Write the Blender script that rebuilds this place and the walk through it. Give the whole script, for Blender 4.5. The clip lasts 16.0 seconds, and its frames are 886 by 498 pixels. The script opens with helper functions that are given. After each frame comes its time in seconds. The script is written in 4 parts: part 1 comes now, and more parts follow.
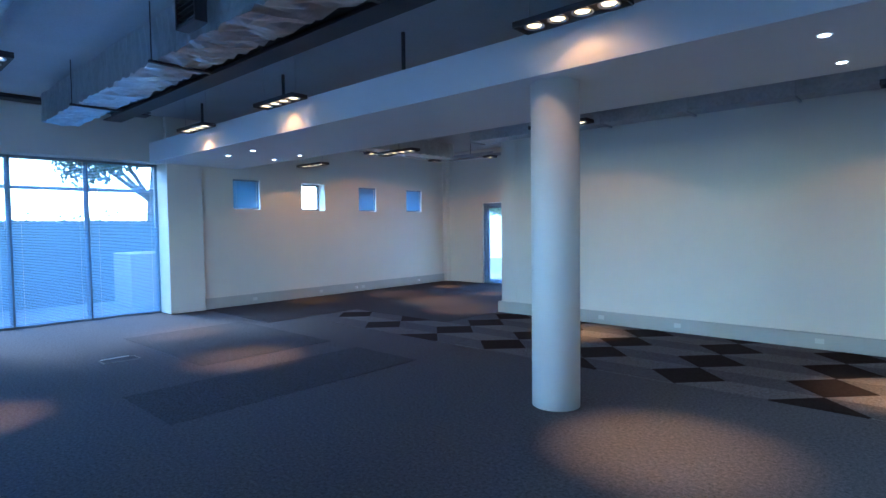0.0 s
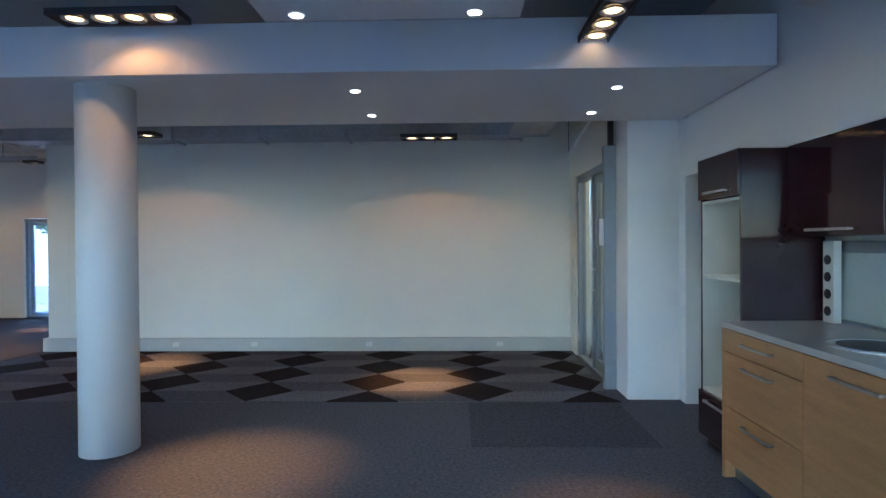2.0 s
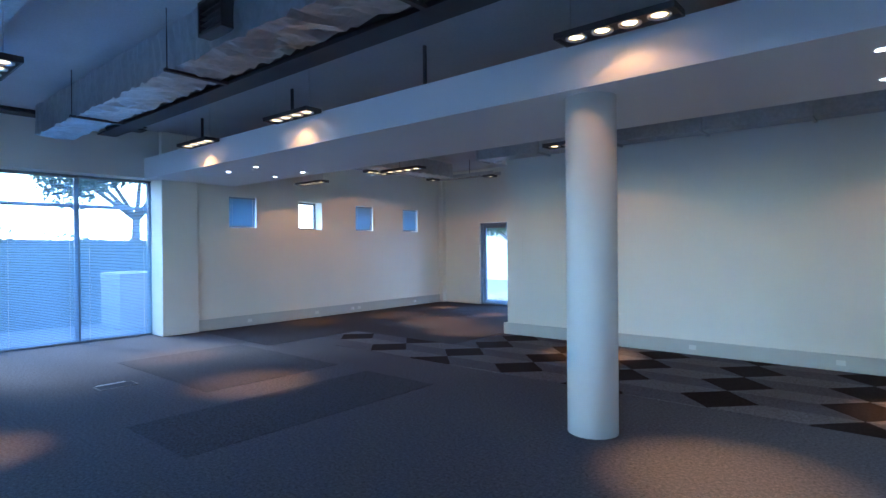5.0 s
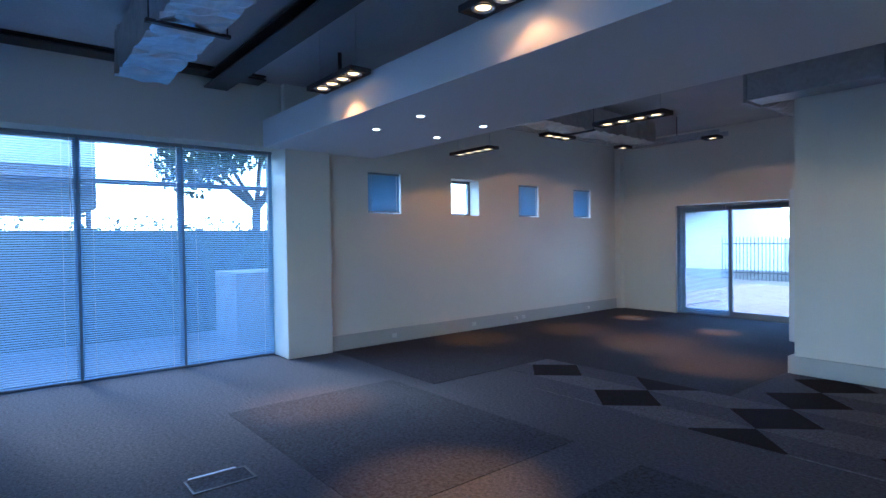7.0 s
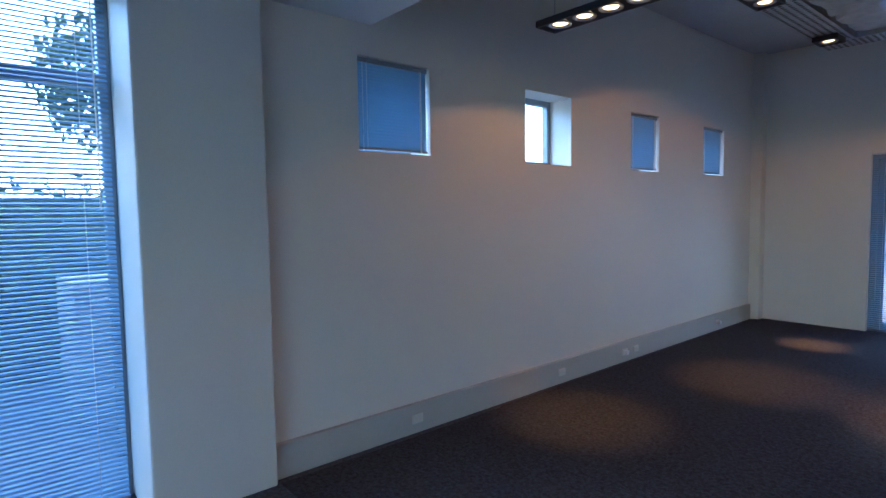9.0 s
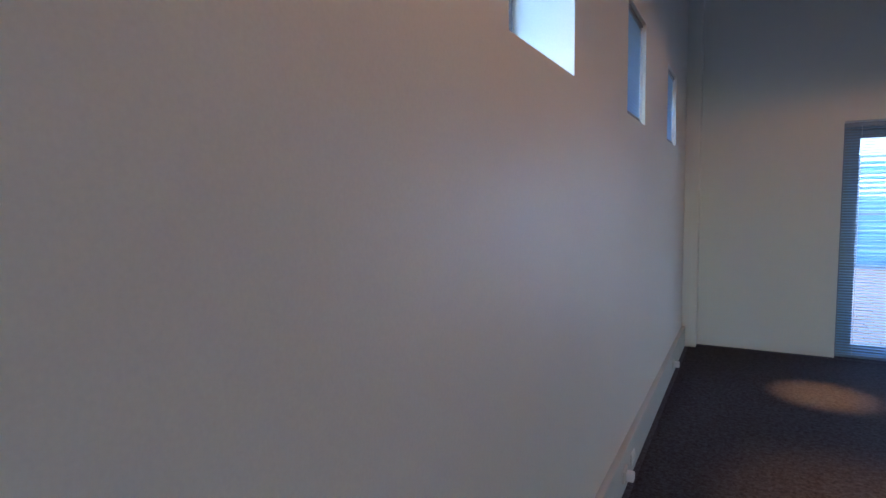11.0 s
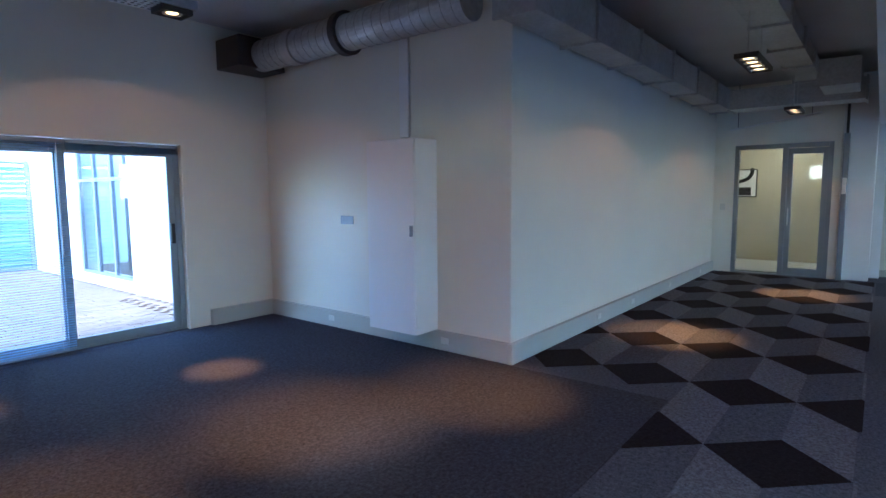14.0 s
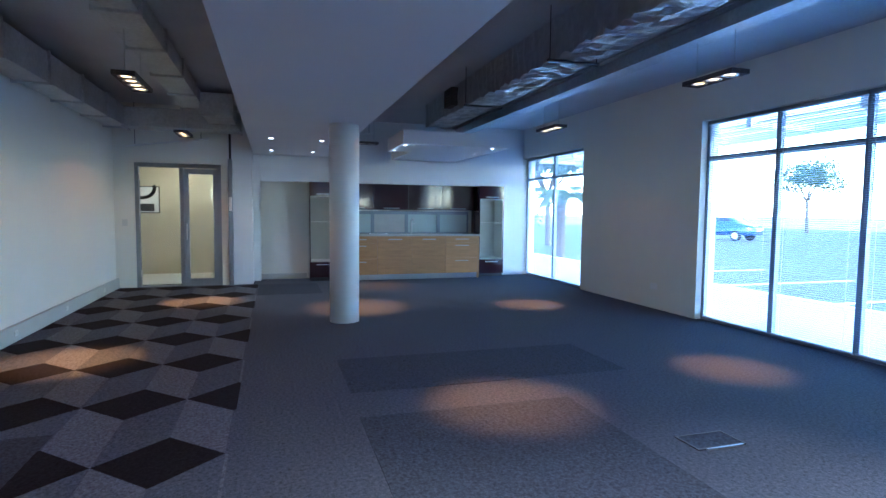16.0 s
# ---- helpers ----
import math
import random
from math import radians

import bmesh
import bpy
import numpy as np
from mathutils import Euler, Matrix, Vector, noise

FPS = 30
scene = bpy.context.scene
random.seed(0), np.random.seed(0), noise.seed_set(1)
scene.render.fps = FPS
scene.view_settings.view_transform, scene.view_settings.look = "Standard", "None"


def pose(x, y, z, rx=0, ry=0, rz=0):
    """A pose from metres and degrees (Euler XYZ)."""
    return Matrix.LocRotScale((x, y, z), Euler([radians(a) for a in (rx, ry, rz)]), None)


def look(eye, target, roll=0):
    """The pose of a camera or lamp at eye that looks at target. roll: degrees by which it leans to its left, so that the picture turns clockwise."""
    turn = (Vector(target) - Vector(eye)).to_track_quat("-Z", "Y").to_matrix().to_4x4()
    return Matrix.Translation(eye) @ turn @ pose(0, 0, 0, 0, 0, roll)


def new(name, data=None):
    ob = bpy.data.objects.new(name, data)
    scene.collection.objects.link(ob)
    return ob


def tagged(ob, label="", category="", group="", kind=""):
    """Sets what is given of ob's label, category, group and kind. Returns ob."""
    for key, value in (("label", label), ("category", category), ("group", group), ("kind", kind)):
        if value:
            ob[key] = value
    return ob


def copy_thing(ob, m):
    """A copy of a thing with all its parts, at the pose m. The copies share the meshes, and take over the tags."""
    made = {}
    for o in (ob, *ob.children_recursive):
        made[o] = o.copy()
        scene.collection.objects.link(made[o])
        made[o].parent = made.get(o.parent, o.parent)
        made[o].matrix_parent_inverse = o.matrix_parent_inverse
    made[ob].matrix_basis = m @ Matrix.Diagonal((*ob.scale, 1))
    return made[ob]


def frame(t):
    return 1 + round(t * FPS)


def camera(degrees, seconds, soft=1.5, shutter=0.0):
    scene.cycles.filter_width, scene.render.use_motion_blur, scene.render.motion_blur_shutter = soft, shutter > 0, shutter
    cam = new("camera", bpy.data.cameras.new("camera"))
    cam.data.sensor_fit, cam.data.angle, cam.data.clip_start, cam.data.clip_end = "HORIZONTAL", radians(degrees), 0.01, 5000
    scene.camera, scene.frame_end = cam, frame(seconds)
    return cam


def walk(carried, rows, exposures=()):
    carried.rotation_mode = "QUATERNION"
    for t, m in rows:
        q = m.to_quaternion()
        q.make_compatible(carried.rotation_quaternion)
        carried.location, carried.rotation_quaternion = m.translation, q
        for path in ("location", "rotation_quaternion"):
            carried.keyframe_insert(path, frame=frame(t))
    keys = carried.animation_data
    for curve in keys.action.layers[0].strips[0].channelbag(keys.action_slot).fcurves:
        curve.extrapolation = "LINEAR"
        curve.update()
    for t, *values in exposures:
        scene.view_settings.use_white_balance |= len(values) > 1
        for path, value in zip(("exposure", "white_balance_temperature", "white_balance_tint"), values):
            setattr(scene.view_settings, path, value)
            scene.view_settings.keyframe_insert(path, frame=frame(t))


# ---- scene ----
cam = camera(77.5, 16.0)

PATH = [
    (0, (5.643, -7.595, 1.48), (4.299, -6.116, 1.397), -0.7),
    (0.5, (5.719, -7.619, 1.469), (4.694, -5.903, 1.406), -0.6),
    (1, (5.793, -7.606, 1.479), (5.13, -5.72, 1.435), -0.5),
    (1.5, (5.863, -7.601, 1.488), (5.575, -5.622, 1.462), -0.5),
    (2, (5.832, -7.579, 1.481), (5.778, -5.58, 1.461), -0.4),
    (2.5, (5.711, -7.546, 1.484), (5.673, -5.546, 1.461), -0.3),
    (3, (5.593, -7.576, 1.475), (5.433, -5.583, 1.463), -0.3),
    (3.5, (5.518, -7.607, 1.475), (5.08, -5.656, 1.469), -0.5),
    (4, (5.443, -7.652, 1.467), (4.682, -5.803, 1.466), -0.5),
    (4.5, (5.377, -7.701, 1.47), (4.333, -5.995, 1.47), -0.6),
    (5, (5.204, -7.708, 1.46), (3.912, -6.181, 1.452), -0.5),
    (5.2, (5.061, -7.696, 1.459), (3.684, -6.245, 1.444), -0.3),
    (7.5, (1.269, -5.987, 1.48), (-0.285, -4.727, 1.44), -0.8),
    (8, (0.361, -5.419, 1.471), (-1.19, -4.158, 1.414), -0.9),
    (8.5, (-0.531, -4.87, 1.465), (-2.075, -3.602, 1.374), -0.9),
    (9, (-1.482, -4.288, 1.474), (-3.002, -2.996, 1.339), -0.9),
    (9.2, (-1.836, -4.052, 1.477), (-3.352, -2.756, 1.333), -1.0),
    (11.5, (-3.979, -2.118, 1.419), (-4.495, -0.193, 1.252), -0.7),
    (12, (-3.949, -2.195, 1.415), (-3.901, -0.202, 1.254), -0.7),
    (12.5, (-3.894, -2.322, 1.417), (-3.399, -0.391, 1.258), -1.0),
    (13, (-3.971, -2.345, 1.431), (-3.043, -0.582, 1.258), -1.0),
    (13.5, (-4.084, -2.451, 1.488), (-2.798, -0.931, 1.302), -0.6),
    (14, (-4.074, -2.461, 1.514), (-2.514, -1.225, 1.312), -0.4),
    (14.5, (-4.057, -2.516, 1.511), (-2.252, -1.677, 1.316), -0.1),
    (15, (-4.076, -2.607, 1.516), (-2.119, -2.237, 1.335), 0.1),
    (15.5, (-4.088, -2.667, 1.493), (-2.098, -2.785, 1.333), 0.4),
    (16, (-4.149, -2.716, 1.499), (-2.244, -3.308, 1.361), 0.6),
]

walk(cam, [(t, look(eye, target, roll)) for t, eye, target, roll in PATH],
     [(0, 4.3, 5150, 4), (1.5, 4.3, 6050, 8), (3, 4.3, 6050, 8), (5, 4.35, 5600, 7), (8, 3.65, 5350, 9), (9.2, 3.75, 5550, 9), (11.5, 3.7, 5850, 10),
      (12.5, 3.15, 5450, 8), (13.1, 3.6, 5500, 8), (13.8, 4.0, 5500, 8), (14.5, 4.45, 5800, 8), (15.4, 4.95, 5850, 8), (16, 4.5, 5600, 10)])

# ---- world and daylight ----
world = bpy.data.worlds.new("sky")
scene.world = world
world.use_nodes = True
wn = world.node_tree.nodes
sky = wn.new("ShaderNodeTexSky")
sky.sky_type = "NISHITA"
sky.sun_disc = False
sky.sun_elevation, sky.sun_rotation = radians(40), radians(-100)
sky.air_density, sky.dust_density, sky.ozone_density = 1.0, 0.2, 5.0
world.node_tree.links.new(sky.outputs[0], wn["Background"].inputs[0])
wn["Background"].inputs[1].default_value = 0.15

sun = new("sun", bpy.data.lights.new("sun", "SUN"))
sun.data.energy, sun.data.angle, sun.data.color = 0.3, radians(12), (1.0, 0.96, 0.92)
sun.matrix_world = look((-7, -1.5, 5.6), (0, 0, 0))


# ---- materials ----
def mat(name, base, rough=0.6, metal=0.0, vary=0.12, scale=3.0, fine=60.0, bump=0.05, dist=0.01, random_ob=0.0, spec=0.5,
        stretch=(1, 1, 1), coat=0.0):
    """A surface with colour variation at two scales and a fine relief."""
    m = bpy.data.materials.new(name)
    m.use_nodes = True
    nt = m.node_tree
    n, l = nt.nodes, nt.links
    b = n["Principled BSDF"]
    b.inputs["Roughness"].default_value = rough
    b.inputs["Metallic"].default_value = metal
    b.inputs["Specular IOR Level"].default_value = spec
    b.inputs["Coat Weight"].default_value = coat
    tc = n.new("ShaderNodeTexCoord")
    mp = n.new("ShaderNodeMapping")
    mp.inputs["Scale"].default_value = stretch
    l.new(tc.outputs["Object"], mp.inputs[0])
    big, small = n.new("ShaderNodeTexNoise"), n.new("ShaderNodeTexNoise")
    big.inputs["Scale"].default_value, big.inputs["Detail"].default_value = scale, 4
    small.inputs["Scale"].default_value, small.inputs["Detail"].default_value = fine, 3
    l.new(mp.outputs[0], big.inputs[0])
    l.new(mp.outputs[0], small.inputs[0])
    add = n.new("ShaderNodeMath")
    add.operation = "ADD"
    l.new(big.outputs[0], add.inputs[0])
    l.new(small.outputs[0], add.inputs[1])
    last = add
    if random_ob:
        oi = n.new("ShaderNodeObjectInfo")
        mul = n.new("ShaderNodeMath")
        mul.operation = "MULTIPLY_ADD"
        l.new(oi.outputs["Random"], mul.inputs[0])
        mul.inputs[1].default_value = random_ob
        l.new(add.outputs[0], mul.inputs[2])
        last = mul
    mr = n.new("ShaderNodeMapRange")
    mr.inputs[1].default_value, mr.inputs[2].default_value = 0.6, 1.4 + random_ob
    mr.inputs[3].default_value, mr.inputs[4].default_value = 1 - vary, 1 + vary
    l.new(last.outputs[0], mr.inputs[0])
    vm = n.new("ShaderNodeVectorMath")
    vm.operation = "SCALE"
    vm.inputs[0].default_value = base
    l.new(mr.outputs[0], vm.inputs["Scale"])
    l.new(vm.outputs[0], b.inputs["Base Color"])
    if bump:
        bp = n.new("ShaderNodeBump")
        bp.inputs["Strength"].default_value, bp.inputs["Distance"].default_value = bump, dist
        l.new(small.outputs[0], bp.inputs["Height"])
        l.new(bp.outputs[0], b.inputs["Normal"])
    return m


def glow(name, colour, strength):
    m = bpy.data.materials.new(name)
    m.use_nodes = True
    b = m.node_tree.nodes["Principled BSDF"]
    b.inputs["Base Color"].default_value = (0.8, 0.8, 0.8, 1)
    b.inputs["Emission Color"].default_value = (*colour, 1)
    b.inputs["Emission Strength"].default_value = strength
    return m


def clear(name, tint=(0.93, 0.96, 0.96), rough=0.02):
    m = bpy.data.materials.new(name)
    m.use_nodes = True
    n, l = m.node_tree.nodes, m.node_tree.links
    n.remove(n["Principled BSDF"])
    tr, gl, lw, mix = (n.new("ShaderNodeBsdfTransparent"), n.new("ShaderNodeBsdfGlossy"), n.new("ShaderNodeLayerWeight"),
                       n.new("ShaderNodeMixShader"))
    fr = n.new("ShaderNodeMath")
    fr.operation = "POWER"
    fr.inputs[1].default_value = 4.0
    lw.inputs[0].default_value = 0.5
    l.new(lw.outputs["Facing"], fr.inputs[0])
    half = n.new("ShaderNodeMath")
    half.operation = "MULTIPLY_ADD"
    half.inputs[1].default_value, half.inputs[2].default_value = 0.5, 0.03
    l.new(fr.outputs[0], half.inputs[0])
    tr.inputs[0].default_value = (*tint, 1)
    gl.inputs["Roughness"].default_value = rough
    l.new(half.outputs[0], mix.inputs[0])
    l.new(tr.outputs[0], mix.inputs[1])
    l.new(gl.outputs[0], mix.inputs[2])
    l.new(mix.outputs[0], n["Material Output"].inputs[0])
    return m


PAINT = mat("wall_paint", (0.79, 0.77, 0.69), 0.42, vary=0.045, scale=0.9, fine=160, bump=0.06, dist=0.002)
WHITE = mat("white_paint", (0.80, 0.80, 0.79), 0.4, vary=0.02, scale=2, fine=160, bump=0.02, dist=0.002)
CEIL = mat("soffit_paint", (0.80, 0.80, 0.81), 0.7, vary=0.03, scale=1, fine=120, bump=0.02, dist=0.002)
DECK = mat("grey_slab_paint", (0.54, 0.54, 0.56), 0.8, vary=0.1, scale=1.5, fine=40, bump=0.06, dist=0.004)
SKIRT = mat("grey_trunking", (0.50, 0.50, 0.455), 0.5, vary=0.05, scale=4, fine=90, bump=0.02, dist=0.002)
CARPET = mat("carpet_grey", (0.080, 0.088, 0.104), 0.95, vary=0.62, scale=110, fine=42, bump=0.5, dist=0.006, spec=0.1)
CARPET_DARK = mat("carpet_dark", (0.056, 0.063, 0.077), 0.95, vary=0.62, scale=110, fine=42, bump=0.5, dist=0.006, spec=0.1)
CARPET_BLACK = mat("carpet_black", (0.014, 0.012, 0.014), 0.95, vary=0.62, scale=110, fine=42, bump=0.5, dist=0.006, spec=0.1)
CARPET_LIGHT = mat("carpet_light", (0.118, 0.125, 0.142), 0.95, vary=0.62, scale=110, fine=42, bump=0.5, dist=0.006, spec=0.1)
# same carpet as the main floor, colour lowered for the alcove's dimness
CARPET_DIMMED = mat("carpet_dimmed", (0.048, 0.051, 0.062), 0.95, vary=0.62, scale=110, fine=42, bump=0.5, dist=0.006, spec=0.1)
ALU = mat("grey_aluminium", (0.27, 0.30, 0.34), 0.45, 0.5, vary=0.06, scale=5, fine=100, bump=0.02, dist=0.002)
STEEL = mat("brushed_steel", (0.55, 0.55, 0.55), 0.3, 1.0, vary=0.06, scale=5, fine=120, bump=0.02, dist=0.001)
GALV = mat("galvanised_steel", (0.50, 0.51, 0.52), 0.5, 0.7, vary=0.2, scale=3, fine=25, bump=0.05, dist=0.004)
FOIL = mat("crumpled_foil", (0.56, 0.57, 0.58), 0.34, 0.9, vary=0.15, scale=5, fine=14, bump=0.5, dist=0.03)
# dark metal; also colours the slab for the unlit courtyard room
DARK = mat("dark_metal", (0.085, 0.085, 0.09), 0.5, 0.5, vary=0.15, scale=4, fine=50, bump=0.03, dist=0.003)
BLACK = mat("black_plastic", (0.02, 0.02, 0.022), 0.5, vary=0.1, bump=0)
SLAT = mat("blind_slat", (0.25, 0.45, 0.66), 0.35, 0.0, vary=0.05, random_ob=0.4, bump=0)
OAK = mat("oak_veneer", (0.46, 0.235, 0.095), 0.4, vary=0.22, scale=3, fine=40, bump=0.04, dist=0.002, stretch=(8, 1, 8))
GLOSS = mat("aubergine_gloss", (0.030, 0.012, 0.016), 0.08, vary=0.1, bump=0, coat=0.25)
QUARTZ = mat("quartz_worktop", (0.50, 0.48, 0.45), 0.2, vary=0.08, scale=6, fine=180, bump=0)
FROST = mat("frosted_glass_panel", (0.48, 0.55, 0.53), 0.15, vary=0.04, bump=0)
PALE = mat("pale_laminate", (0.66, 0.66, 0.60), 0.4, vary=0.03, bump=0)
CREAM = mat("lobby_cream_paint", (0.56, 0.51, 0.38), 0.5, vary=0.05, scale=1.5, bump=0.02)
BRICK = mat("clay_paver", (0.30, 0.20, 0.15), 0.85, vary=0.3, scale=6, fine=50, bump=0.2, random_ob=0.9)
PAVE = mat("concrete_paving", (0.28, 0.275, 0.26), 0.85, vary=0.15, scale=1.2, fine=30, bump=0.1)
ASPHALT = mat("asphalt", (0.055, 0.056, 0.06), 0.9, vary=0.25, scale=0.5, fine=40, bump=0.2)
EARTH = mat("ground_earth", (0.22, 0.20, 0.16), 0.95, vary=0.2, scale=0.4, fine=8, bump=0.2)
LEAF = mat("leaf_green", (0.06, 0.10, 0.035), 0.6, vary=0.5, scale=3, fine=20, bump=0)
LEAF_DARK = mat("leaf_olive", (0.05, 0.075, 0.03), 0.6, vary=0.5, scale=3, fine=20, bump=0)
BARK = mat("bark", (0.12, 0.09, 0.065), 0.9, vary=0.3, scale=8, fine=40, bump=0.5)
CARBLUE = mat("car_paint_blue", (0.03, 0.08, 0.22), 0.2, 0.2, vary=0.04, bump=0, coat=1.0)
RUBBER = mat("rubber", (0.02, 0.02, 0.02), 0.8, vary=0.1, bump=0)
HALOGEN = glow("halogen_glow", (1.0, 0.62, 0.28), 0.42)
LED = glow("downlight_glow", (0.9, 0.96, 1.0), 1.6)
GLASS = clear("window_glass")
SMOKE = clear("tinted_glass", (0.35, 0.40, 0.42))


# ---- mesh helpers ----
def box(bm, a, b, bevel=0.0):
    """An upright box between two corners, added to bm."""
    lo, hi = Vector([min(p) for p in zip(a, b)]), Vector([max(p) for p in zip(a, b)])
    r = bmesh.ops.create_cube(bm, size=1, matrix=Matrix.Translation((lo + hi) / 2) @ Matrix.Diagonal((*(hi - lo), 1)))
    if bevel:
        es = list({e for v in r["verts"] for e in v.link_edges})
        bmesh.ops.bevel(bm, geom=es, offset=bevel, segments=2, affect="EDGES", profile=0.5)
    return bm


def boxes(*pairs, bevel=0.0):
    bm = bmesh.new()
    for a, b in pairs:
        box(bm, a, b, bevel)
    return bm


def tube(bm, a, b, r1, r2=None, seg=16):
    """A round bar from a to b."""
    a, b = Vector(a), Vector(b)
    m = Matrix.Translation((a + b) / 2) @ (b - a).to_track_quat("Z", "Y").to_matrix().to_4x4()
    bmesh.ops.create_cone(bm, cap_ends=True, segments=seg, radius1=r1, radius2=r1 if r2 is None else r2,
                          depth=(b - a).length, matrix=m)
    return bm


def tubes(*rows, seg=16):
    bm = bmesh.new()
    for a, b, r in rows:
        tube(bm, a, b, r, seg=seg)
    return bm


def mesh_of(name, bm, material, smooth=False):
    me = bpy.data.meshes.new(name)
    bm.to_mesh(me)
    bm.free()
    me.materials.append(material)
    if smooth:
        me.shade_smooth()
    return me


def part(name, bm, material, parent, label="", smooth=False):
    ob = new(name, mesh_of(name, bm, material, smooth))
    ob.parent = parent
    return tagged(ob, label)


def piece(name, me, parent, m):
    ob = new(name, me)
    ob.parent = parent
    ob.matrix_basis = m
    return ob


def thing(name, at, label, category, group="", kind="", turn=0.0):
    ob = new(name)
    ob.empty_display_size = 0.1
    ob.matrix_basis = pose(*at, 0, 0, turn)
    return tagged(ob, label, category, group, kind)


def structure(name, bm, material, label, category=""):
    return tagged(new(name, mesh_of(name, bm, material)), label, category or name.split("_")[0], "", "structure")


def wall_with_holes(axis, at0, at1, u0, u1, z0, z1, holes):
    """A wall slab of constant x or y between at0 and at1, with openings (u0, u1, z0, z1) cut right through."""
    us = sorted({u0, u1, *[h[0] for h in holes], *[h[1] for h in holes]})
    zs = sorted({z0, z1, *[h[2] for h in holes], *[h[3] for h in holes]})
    bm = bmesh.new()
    for a, b in zip(us, us[1:]):
        spans = []
        for c, d in zip(zs, zs[1:]):
            mu, mz = (a + b) / 2, (c + d) / 2
            if any(h[0] < mu < h[1] and h[2] < mz < h[3] for h in holes):
                continue
            if spans and abs(spans[-1][1] - c) < 1e-6:
                spans[-1][1] = d
            else:
                spans.append([c, d])
        for c, d in spans:
            if axis == "x":
                box(bm, (at0, a, c), (at1, b, d))
            else:
                box(bm, (a, at0, c), (b, at1, d))
    bmesh.ops.remove_doubles(bm, verts=bm.verts, dist=1e-5)
    return bm


# ---- the shell ----
TOP = 3.42
XW, XC, XD, YE, YS = -4.385, 0.05, 7.38, 3.60, -8.45
SOF = 2.615

floor = structure("floor", boxes(((-4.9, -8.8, -0.2), (9.4, 3.9, 0.0))), CARPET, "dark grey office carpet over the whole floor")
ceiling = structure("ceiling", boxes(((-4.95, -8.9, TOP), (9.6, 3.95, TOP + 0.25))), DECK, "painted grey concrete slab ceiling")

SMALL = [(-2.475, -1.915, 1.85, 2.425), (-0.955, -0.37, 1.845, 2.415), (0.57, 1.10, 1.845, 2.40), (2.09, 2.635, 1.85, 2.395)]
structure("wall_west_alcove", wall_with_holes("x", XW - 0.30, XW, -3.10, YE, 0, TOP, SMALL), PAINT,
          "cream plastered wall with four small square windows")
structure("wall_west_pillar", boxes(((XW - 0.5, -3.715, 0), (-4.29, -3.10, TOP)), bevel=0.012), PAINT,
          "broad cream plastered pillar beside the tall window")
structure("wall_west", wall_with_holes("x", XW - 0.5, XW, YS - 0.3, -3.715, 0, TOP, [(-6.97, -3.715, 0.0, 2.63)]), PAINT,
          "cream plastered wall above the tall west window")
structure("wall_south", wall_with_holes("y", YS - 0.3, YS, XW, 9.4, 0, TOP, [(5.27, 7.90, 0.0, 2.74), (-2.0, 2.21, 0.0, 2.78)]), PAINT,
          "cream plastered wall with two tall glazed openings")
structure("wall_north_end", wall_with_holes("y", YE, YE + 0.28, XW - 0.3, XC + 0.3, 0, TOP, [(-3.15, -1.045, 0.0, 2.06)]), PAINT,
          "cream end wall with a sliding glass door")
structure("wall_alcove_east", boxes(((XC, 0.05, 0), (XC + 0.3, YE, TOP))), PAINT, "cream plastered side wall of the alcove")
structure("wall_long", boxes(((XC + 0.3, 0.05, 0), (XD + 0.2, 0.35, TOP)), ((XC + 0.002, 0.048, 0), (XC + 0.3, 0.35, TOP))), PAINT,
          "long blank cream plastered wall")
structure("wall_lobby", wall_with_holes("x", XD, XD + 0.18, -1.90, 0.05, 0, TOP, [(-1.79, -0.29, 0.0, 2.34)]), PAINT,
          "cream plastered wall round the glazed lobby door")
structure("wall_kitchen_pier", boxes(((7.42, -2.36, 0), (7.90, -1.90, TOP)), ((7.901, -2.50, 0), (8.48, -1.90, TOP)), bevel=0.006), WHITE,
          "white painted pier at the end of the kitchen niche")
structure("wall_kitchen_bulkhead", boxes(((7.90, YS, 2.075), (8.07, -2.502, SOF - 0.02)), ((7.92, YS, SOF - 0.02), (8.07, -2.502, TOP))), WHITE,
          "white painted bulkhead over the kitchen niche")
structure("wall_kitchen_back", boxes(((8.20, YS, 0), (8.48, -2.50, TOP))), PAINT,
          "pale wall at the back of the kitchen niche")
structure("wall_kitchen_return", boxes(((7.902, YS, 0), (8.20, -7.86, 2.074))), WHITE, "white painted end of the kitchen niche")

# hung soffits: one long band, one over the kitchen
structure("ceiling_soffit_long", boxes(((XW, -3.95, SOF), (7.90, -2.37, SOF + 0.335)), bevel=0.004), CEIL,
          "long dropped white plasterboard soffit")
structure("ceiling_soffit_kitchen", boxes(((4.87, -6.72, SOF - 0.012), (6.15, -4.81, SOF + 0.22)), ((6.15, -6.72, SOF - 0.008), (7.90, -5.25, SOF + 0.216)), bevel=0.004), CEIL,
          "dropped white plasterboard panel over the kitchen")

# trunking skirting
H = 0.185
for nm, a, b in (("baseboard_long", (0.0, 0.0, 0), (7.40, 0.048, H)), ("baseboard_alcove", (0.0, 0.048, 0), (0.05, 3.54, H)),
                 ("baseboard_end", (-0.80, 3.54, 0), (0.05, YE, H)), ("baseboard_west", (XW, -3.10, 0), (XW + 0.035, YE - 0.15, 0.2)),
                 ("baseboard_niche", (8.14, -3.44, 0), (8.20, -2.502, 0.12))):
    bm = boxes((a, b), bevel=0.006)
    structure(nm, bm, SKIRT, "grey plastic cable trunking skirting", "skirting")

